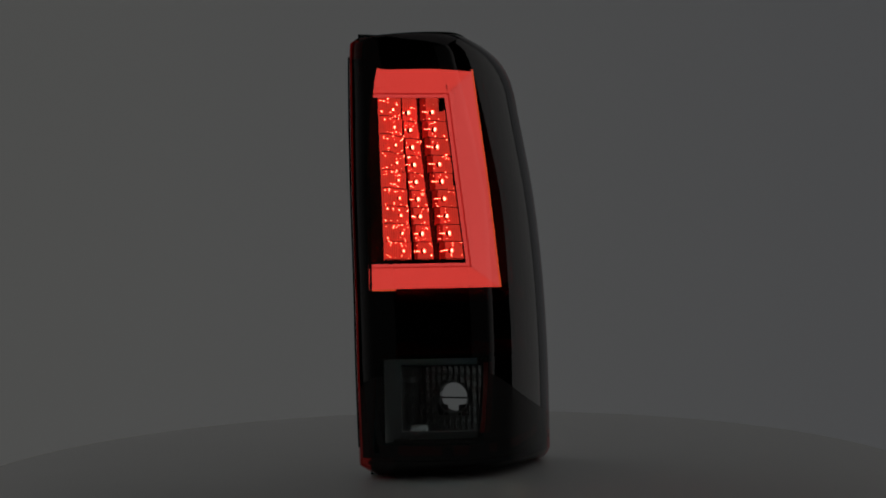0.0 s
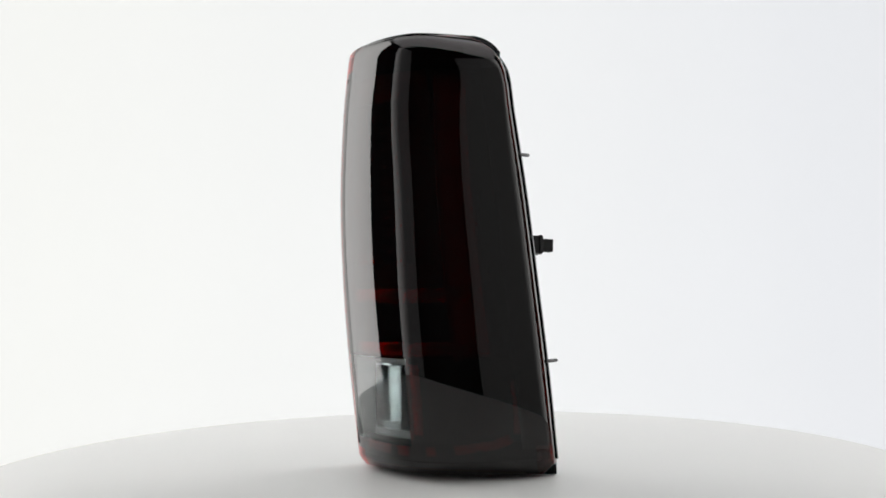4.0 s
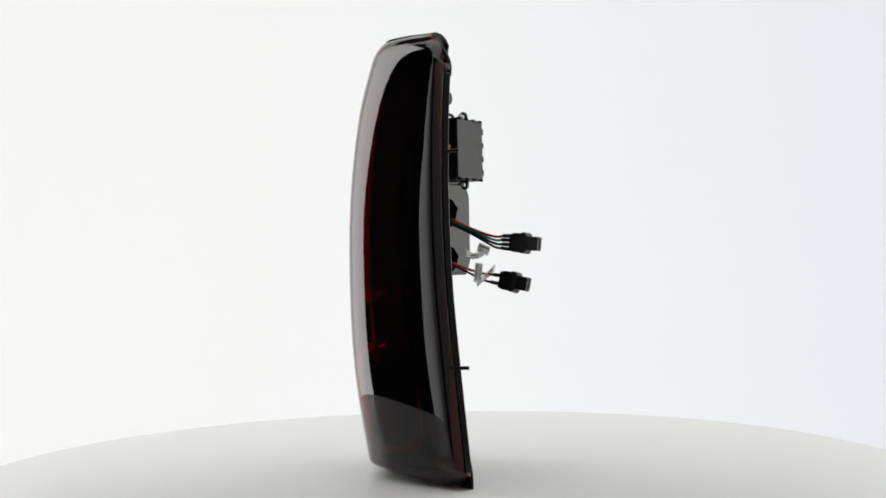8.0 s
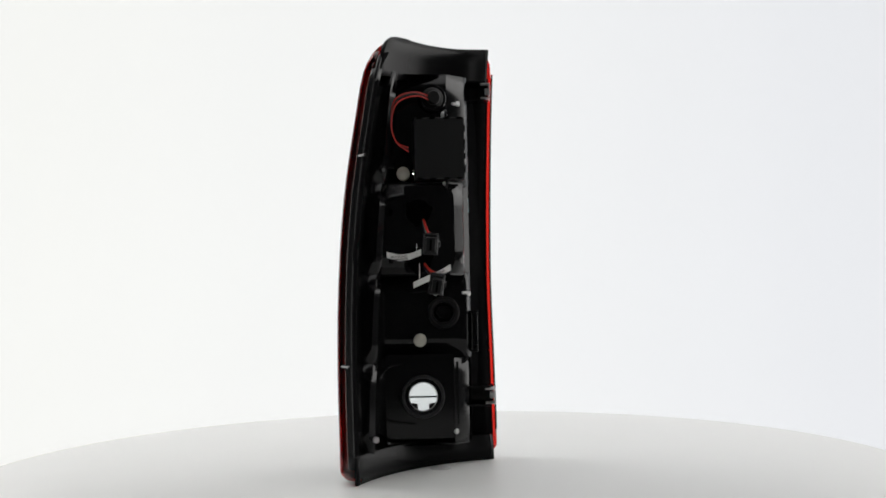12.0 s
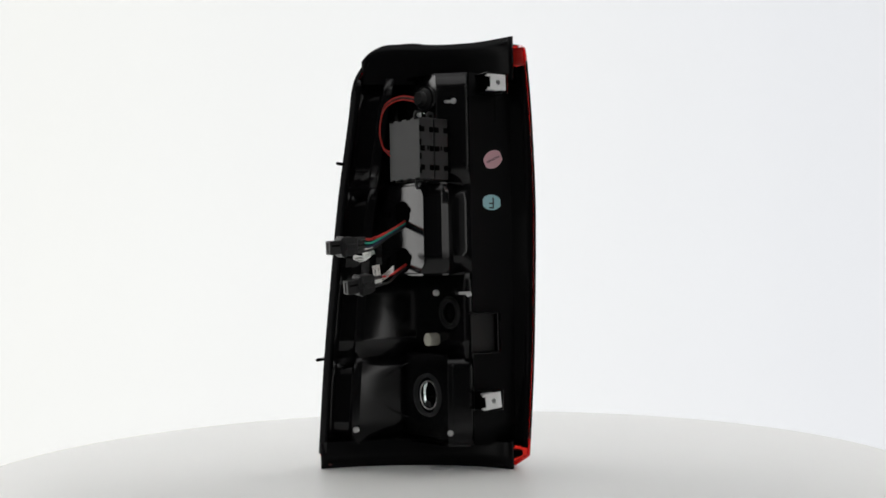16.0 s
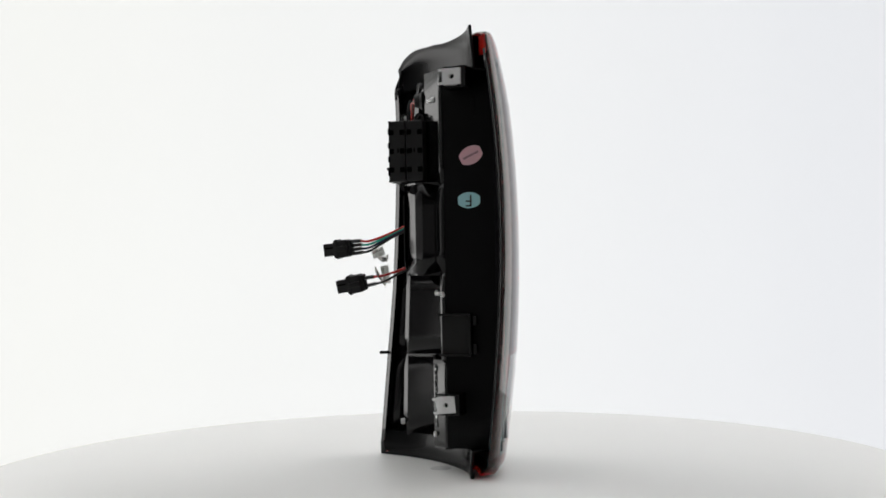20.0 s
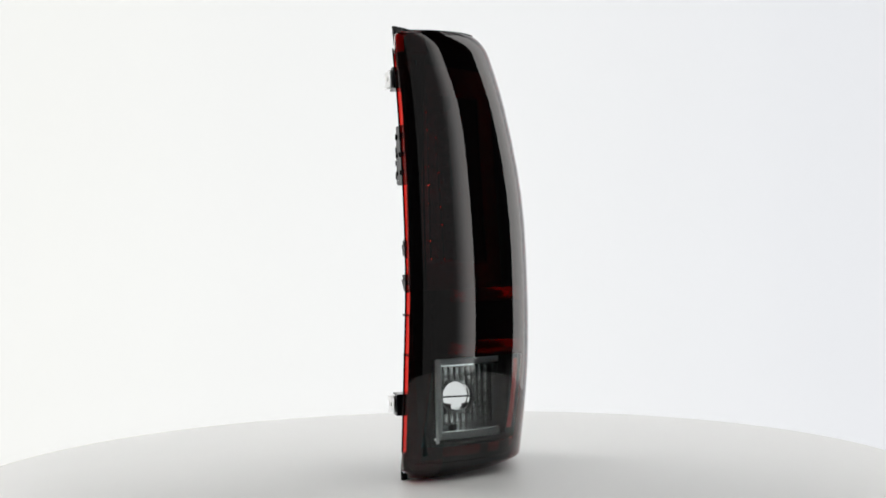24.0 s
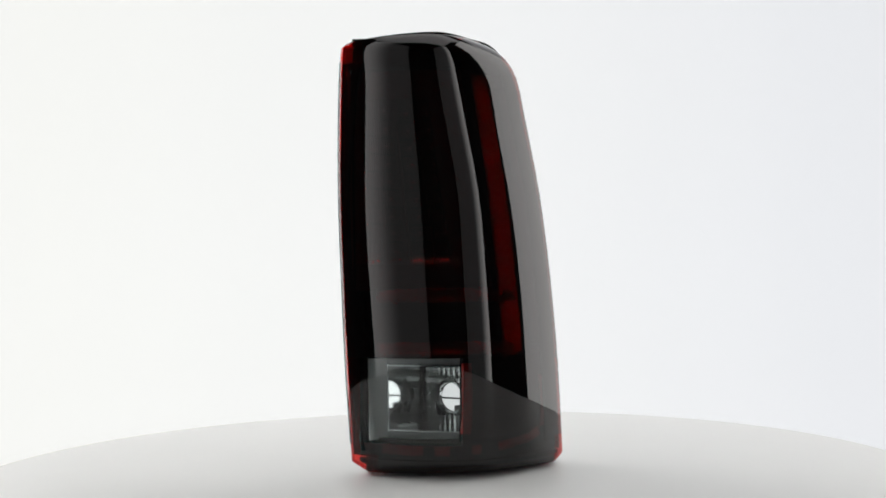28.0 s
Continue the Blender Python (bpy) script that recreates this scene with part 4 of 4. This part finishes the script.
# nylon posts, studs and pins
def stud(x, y, z, r, h, material, name, label, n=OUT):
    b = spin([(0, 0), (r * 0.86 * MM, 0), (r * MM, -0.0006), (r * MM, -h * MM), (0, -h * MM)], 20, facing(x, y, z, n))
    return smooth(part(name, b, material, lamp, label), 40)


stud(41.6, -6.1, 301.5, 6.6, 24, IVORY, "adjuster_stud", "ivory round stud")
stud(13.0, -13.5, 131.3, 6.6, 17, IVORY, "adjuster_stud", "ivory round stud")
for x, y, z, n in ((88.7, -3.5, 39.2, (0.4, 0.9, 0)), (-11.7, 13.5, 37.5, (0.2, 0.98, 0)), (3, 0.5, 180, OUT), (-33, 15, 178.5, (0, 1, 0)), (-21.5, 15, 375.3, (0, 1, 0))):
    s = stud(x, y, z, 3.0, 4, GREY, "push_rivet", "pale grey push rivet", n)
part("rivet_tail", box((0.009, 0.0028, 0.003), Matrix.Translation((-0.0275, 0.0142, 0.1795)), 0.001), GREY, lamp)
part("rivet_tail", box((0.010, 0.004, 0.003), Matrix.Translation((-0.017, 0.0142, 0.3747)), 0.0012), GREY, lamp)
for x, z in ((127.0, 112.5), (102.0, 316)):
    b = spin([(0, 0), (0.0014, -0.0004), (0.0018, -0.0015), (0.0018, -0.018), (0, -0.018)], 12, facing(x, 1.6, z, (0.35, 0.94, 0)))
    smooth(part("locating_pin", b, BLACK, lamp), 40)

# bulb socket in the recess, with a hexagonal bore
f = facing(-12.2, -2.8, 159.5)
b = bmesh.new()
prof = [(0.0168, -0.006), (0.0168, 0.001), (0.0158, 0.0025), (0.0135, 0.0025), (0.0125, 0.001), (0.0105, 0.001), (0.0105, -0.012)]
smooth(part("socket_ring", spin(prof, 36, f), RUBBER, lamp, "black threaded socket ring"), 35)
part("socket_bore", spin([(0.0104, 0.0004), (0.0080, 0.0002), (0.0075, -0.01), (0, -0.01)], 6, f), SLOT_SHADE, lamp)

m = facing(12, -11.4, 74)
# Silver ring added for the bright reflection along the edge of the hole.
smooth(part("hole_rim_glint", tube([m @ Vector((0.0146 * math.cos(radians(a)), 0.0146 * math.sin(radians(a)), 0.0004)) for a in range(0, 361, 15)], 0.0005, 6), SILVER, lamp, "silver ring imitating the glint on the bulb-hole edge"), 60)

# rubber grommet and stop at the top
f = facing(12, 10, 379, (0.62, 0.78, 0))
smooth(part("grommet", spin([(0, 0.0045), (0.0060, 0.0047), (0.0070, 0.0035), (0.0074, -0.001), (0.0102, -0.0025), (0.0112, -0.004), (0.0114, -0.016), (0, -0.016)], 32, f), RUBBER, lamp, "black rubber wire grommet"), 40)
part("grommet_boss", spin([(0, -0.004), (0.0135, -0.004), (0.0145, -0.006), (0.0145, -0.024), (0, -0.024)], 32, f), BLACK, lamp)

# glossy rounded face of the socket box
pts = []
for cx, cy, a0, r in ((11, 30, 0, 14), (-22, 30, 90, 14), (-22, -30, 180, 14), (11, -30, 270, 14)):
    for k in range(9):
        a = radians(a0 + 90 * k / 8)
        rr = 14 if cx < 0 else 3
        pts.append(((cx + (rr - 14 if cx < 0 else 11 - 3) * 0 + rr * math.cos(a)) * MM, (math.copysign(44 - rr, cy) + rr * math.sin(a)) * MM))
b = plate(pts, 0.0014)
b.transform(facing(32, (27 - NX * 32) / NY, 245) @ pose(0, 0, 0, 0, 180, 0) @ Matrix.Translation((0, 0, -0.0022)))
part("socket_face", b, BLACK, lamp, "glossy black socket face")
# dark plates for the shade in the two lamp-socket holes on the box's slanted face
for z in (262, 214):
    f = facing(32, (27 - NX * 32) / NY, z)
    pts = []
    for i in range(48):
        a = 2 * math.pi * i / 48
        d = math.degrees(a)
        r = 12.6 + (2.2 if any(abs((d - c + 180) % 360 - 180) < 11 for c in (15, 140, 262)) else 0)
        pts.append((r * math.cos(a) * MM, r * math.sin(a) * MM))
    b = plate(pts, 0.0012)
    b.transform(f @ Matrix.Translation((0, 0, 0.0016)))
    part("socket_opening_shade", b, SLOT_SHADE, lamp, "dark notched plate standing for a shaded lamp-socket opening")
    part("socket_key", box((0.004, 0.006, 0.003), f @ Matrix.Translation((-0.028, 0, 0.001)), 0.0006), SLOT_SHADE, lamp)


# control box
def control_box():
    c = Vector((10, 49, 0))                    # its rear corner
    wide, deep = Vector((0.707, -0.707, 0)), Vector((-0.707, -0.707, 0))
    W, D, Z0, Z1 = 50.0, 37.0, 294.0, 355.5
    mid = (c + wide * W / 2 + deep * D / 2)
    m = basis((mid[0] * MM, mid[1] * MM, (Z0 + Z1) / 2 * MM), -wide, deep)   # x along the width, y into the lamp
    def at(x, y, z):
        return m @ Matrix.Translation((x * MM, y * MM, z * MM))
    zs = 1 if (m.to_3x3() @ Vector((0, 0, 1)))[2] > 0 else -1
    body = part("control_box", box((W * MM, 0.0178, 0.0615), at(0, -9.2, 0), 0.0012), BOXMAT, lamp, "black grained plastic control box")
    part("box_base", box((W * MM, 0.0178, 0.0615), at(0, 9.2, 0), 0.0012), BOXMAT, body)
    side = 1 if (m @ Vector((0.025, 0, 0)) - Vector((0.010, 0.049, m.translation[2]))).length < (m @ Vector((-0.025, 0, 0)) - Vector((0.010, 0.049, m.translation[2]))).length else -1
    # Solid dark blocks take the place of shaded slots and notches.
    for y in (-15, -3.5, 3.5, 15):
        for z in (-19, 0, 19):
            part("vent_slot", box((0.0012, 0.005, 0.0052), at(side * (W / 2 + 0.1), y, z), 0.0003), SLOT_SHADE, body)
    for y in (-8, -5, 6, 9):
        part("vent_slot", box((0.0008, 0.0012, 0.0044), at(side * (W / 2 + 0.1), y, 0.6), 0.0002), SLOT_SHADE, body)
    for x in (-20, -7, 7, 20):
        for z in (-1, 1):
            part("latch_notch", box((0.006, 0.002, 0.002), at(x, -17.9, z * 30.2), 0.0004), SLOT_SHADE, body)
    for z in (-22, -8, 6, 20):
        part("edge_notch", box((0.0014, 0.0022, 0.006), at(side * W / 2, -17.6, z), 0.0006), SLOT_SHADE, body)
    for y in (-6, 10):
        for z in (-1, 1):
            outer = [(0.0048 * math.cos(a), 0.0048 * math.sin(a)) for a in [math.pi * k / 10 for k in range(11)]] + [(-0.0048, -0.006), (0.0048, -0.006)]
            b = ring_plate(outer, 0.0022, 0.0024)
            b.transform(at(6 * side, y, z * 35.2) @ pose(0, 0, 0, 90 if z * zs > 0 else -90, 0, 0) @ pose(0, 0, 0, 0, 90, 0))
            part("ear", b, BOXMAT, body)
    for up in (1, -1):
        sc = m @ Vector((0.006 * side, -0.004, up * 0.0352 * zs))
        smooth(part("box_screw", spin([(0, 0.0025), (0.002, 0.0021), (0.0034, 0.0005), (0.0034, -0.001), (0, -0.001)], 16, facing(sc[0] * 1000, sc[1] * 1000, sc[2] * 1000)), SILVER, body, "small steel screw"), 40)


control_box()


# wiring
def connector(tip, lean, roll):
    """Black two-step plug: narrow nose, collar and wire end, with its axis out of the lamp."""
    t = Vector(tip) * MM
    ax = (OUT + Vector((0, 0, lean))).normalized()
    m = basis(t, -ax, UP) @ pose(0, 0, 0, roll, 0, 0)
    body = part("connector", box((0.016, 0.0185, 0.013), m @ Matrix.Translation((0.020, 0, 0)), 0.0012), CONN, lamp, "black plastic wire connector")
    part("nose", box((0.013, 0.0135, 0.009), m @ Matrix.Translation((0.0065, 0, 0)), 0.0008), CONN, body)
    part("mouth", box((0.0006, 0.0100, 0.0018), m @ Matrix.Translation((0.0001, 0, 0)), 0.0001), SLOT_SHADE, body)
    part("slot", box((0.009, 0.0016, 0.0006), m @ Matrix.Translation((0.0065, 0.002, 0.0046)), 0.0001), SLOT_SHADE, body)
    part("collar", box((0.003, 0.0205, 0.0145), m @ Matrix.Translation((0.0155, 0, 0)), 0.0008), CONN, body)
    part("latch", box((0.012, 0.005, 0.003), m @ Matrix.Translation((0.022, 0, 0.0075)), 0.0006), CONN, body)
    part("wire_end", box((0.004, 0.0165, 0.0105), m @ Matrix.Translation((0.0295, 0, 0)), 0.0008), CONN, body)
    return m


def wires(m, hole, colors, ys, sag):
    h = Vector(hole) * MM
    for i, (c, y) in enumerate(zip(colors, ys)):
        a = m @ Vector((0.0305, y, 0.001 * (-1) ** i))
        b_ = m @ Vector((0.040, y * 0.95, 0.001 * (-1) ** i))
        q = m @ Vector((0.052, y * 0.75, 0))
        mid = (q + h) / 2 + Vector((0, 0, sag * MM))
        end = h + Vector((0, 0, 0.0018 * (len(ys) / 2 - i))) - OUT * 0.006
        smooth(part("wire", tube([a, b_, q, mid, end], 0.00125, 8), WIRE[c], lamp, c + " wire"), 60)
        smooth(part("heat_shrink", tube([a, (a + b_) / 2, b_, b_ + (q - b_) * 0.2], 0.0019, 8), WIRE["black"], lamp), 60)


m1 = connector((98.0, 80.0, 226.5), -0.08, 4)
wires(m1, (30, 8.5, 254), ("red", "green", "blue", "black"), (0.0066, 0.0022, -0.0022, -0.0066), -1)
m2 = connector((82.5, 73.0, 187.5), -0.16, 9)
wires(m2, (31, 8, 211), ("red", "black"), (0.0042, -0.0042), -1)


def flag(points, h, n=OUT):
    """A paper flag that curls along points, with print on both faces."""
    pts = [Vector(p) for p in points]
    rows = [[(p + Vector((0, 0, dz * h / 2))) * MM for p in pts] for dz in (-1, 1)]
    ob = part("warning_label", sheet(rows), PAPER, lamp, "white paper warning flag on the wires")
    ob.modifiers.new("wall", "SOLIDIFY").thickness = 0.0003
    a, c = pts[0], pts[-1]
    mid = pts[len(pts) // 2]
    d = (c - a).normalized()
    side = d.cross(UP).normalized()
    if side.dot(OUT) < 0:
        side, d = -side, -d
    for face, way in ((side, d), (-side, -d)):
        y = face.cross(way)
        mm = Matrix(((way[0], y[0], face[0], mid[0] * MM), (way[1], y[1], face[1], mid[1] * MM), (way[2], y[2], face[2], mid[2] * MM), (0, 0, 0, 1))) @ Matrix.Translation((0, 0, 0.0004))
        b = text_mesh("WARNING", h * 0.55 * MM)
        b.transform(mm @ Matrix.Translation((0, h * 0.14 * MM, 0)))
        part("lettering", b, INK, ob)
        part("print_line", box((0.016, 0.0007, 0.00012), mm @ Matrix.Translation((0, -h * 0.25 * MM, 0))), INK, ob)


flag([(63, 36, 221), (70, 28, 217), (77, 20, 216), (85, 11, 219)], 6)
flag([(64, 26, 189), (56, 34, 194), (47, 43, 199), (38, 52, 206)], 6)



def flap(at, wide, high, tilt):
    """The free end of a paper flag, turned to the tailgate side."""
    m = facing(*at, ALONG * -1) @ pose(0, 0, 0, 0, 0, tilt)
    b = box((wide * MM, high * MM, 0.0004), m, 0.0001, 1)
    ob = part("label_flap", b, PAPER, lamp, "white paper warning label")
    for s_ in (1, -1):
        mm = m if s_ > 0 else m @ pose(0, 0, 0, 0, 180, 0)
        turn = pose(0, 0, 0, 0, 0, 90 if high > wide else 0)
        b = text_mesh("WARNING", max(wide, high) * 0.17 * MM)
        b.transform(mm @ Matrix.Translation((0, 0, 0.0003)) @ turn @ Matrix.Translation((0, 0.0018, 0)))
        part("lettering", b, INK, ob)
        for dy in (-2.4,):
            part("print_line", box((max(wide, high) * 0.7 * MM, 0.0003, 0.0001), mm @ Matrix.Translation((0, 0, 0.0003)) @ turn @ Matrix.Translation((0, dy * MM, 0))), INK, ob)


flap((66, 33, 223), 14, 9, 20)
flap((58, 29, 200), 9, 19, 8)

# the pair of thin leads from the grommet to the box
for dz, c, y in ((0, "red", 0), (2.2, "black", 1.5), (4, "red", 2.5)):
    smooth(part("lead", tube([(0.013, 0.010, 0.375 + dz * MM), (0.034, 0.007 - y * MM, 0.379 + dz * MM), (0.052, -0.003 - y * MM, 0.371 + dz * MM), (0.0575, -0.006, 0.350), (0.054, -0.003, 0.332), (0.046, 0.006, 0.322 + dz * MM)], 0.0007, 8), WIRE[c], lamp, c + " thin lead"), 60)

# rim of the bulb recess
smooth(part("recess_rim", tube([(0.027, -0.0265, 0.108), (0.040, -0.034, 0.104), (0.058, -0.0285, 0.093), (0.068, -0.024, 0.076), (0.058, -0.0285, 0.060), (0.040, -0.034, 0.050), (0.018, -0.0165, 0.046)], 0.0009, 8), BLACK, lamp), 60)


def motions():
    rows = [(t / 2, pose(0, 0, 0, 0, 0, TURN0 - RATE * t / 2)) for t in range(int(END * 2) + 1)]
    walk(lamp, rows)
    walk(table, rows)
    upright = ((0.0, 30), (0.5, 94), (1.0, 138), (1.5, 159), (2.0, 166.5), (2.5, 171), (3.0, 174), (3.5, 180), (END, 180))
    level = ((0.0, 0), (0.5, -70), (1.0, -112), (1.5, -139), (2.0, -155), (2.5, -162), (3.0, -168), (3.5, -180), (END, -180))
    lower = ((0.0, 0), (0.5, -70), (1.0, -110), (1.5, -138), (2.0, -155), (2.5, -163), (3.0, -169), (3.5, -180), (END, -180))
    diode = ((0.0, -30), (0.5, 19), (1.0, 43), (1.5, 78), (2.0, 112), (2.5, 142), (3.0, 166), (3.5, 180), (END, 180))
    flute = ((0.0, 30), (0.5, 108), (1.0, 163), (1.5, 168), (2.0, 171), (2.5, 173.5), (3.0, 175), (3.5, 180), (END, 180))
    bead = ((0.0, 0), (0.5, 70), (1.0, 122), (1.5, 142), (2.0, 155), (2.5, 168), (3.0, 177), (3.5, 180), (END, 180))
    for ob, m, kind in turning:
        walk(ob, [(t, m @ pose(0, 0, 0, 0, 0, a)) for t, a in {1: upright, -1: level, -2: lower, 2: bead, 3: flute, 4: diode}[kind]])


motions()
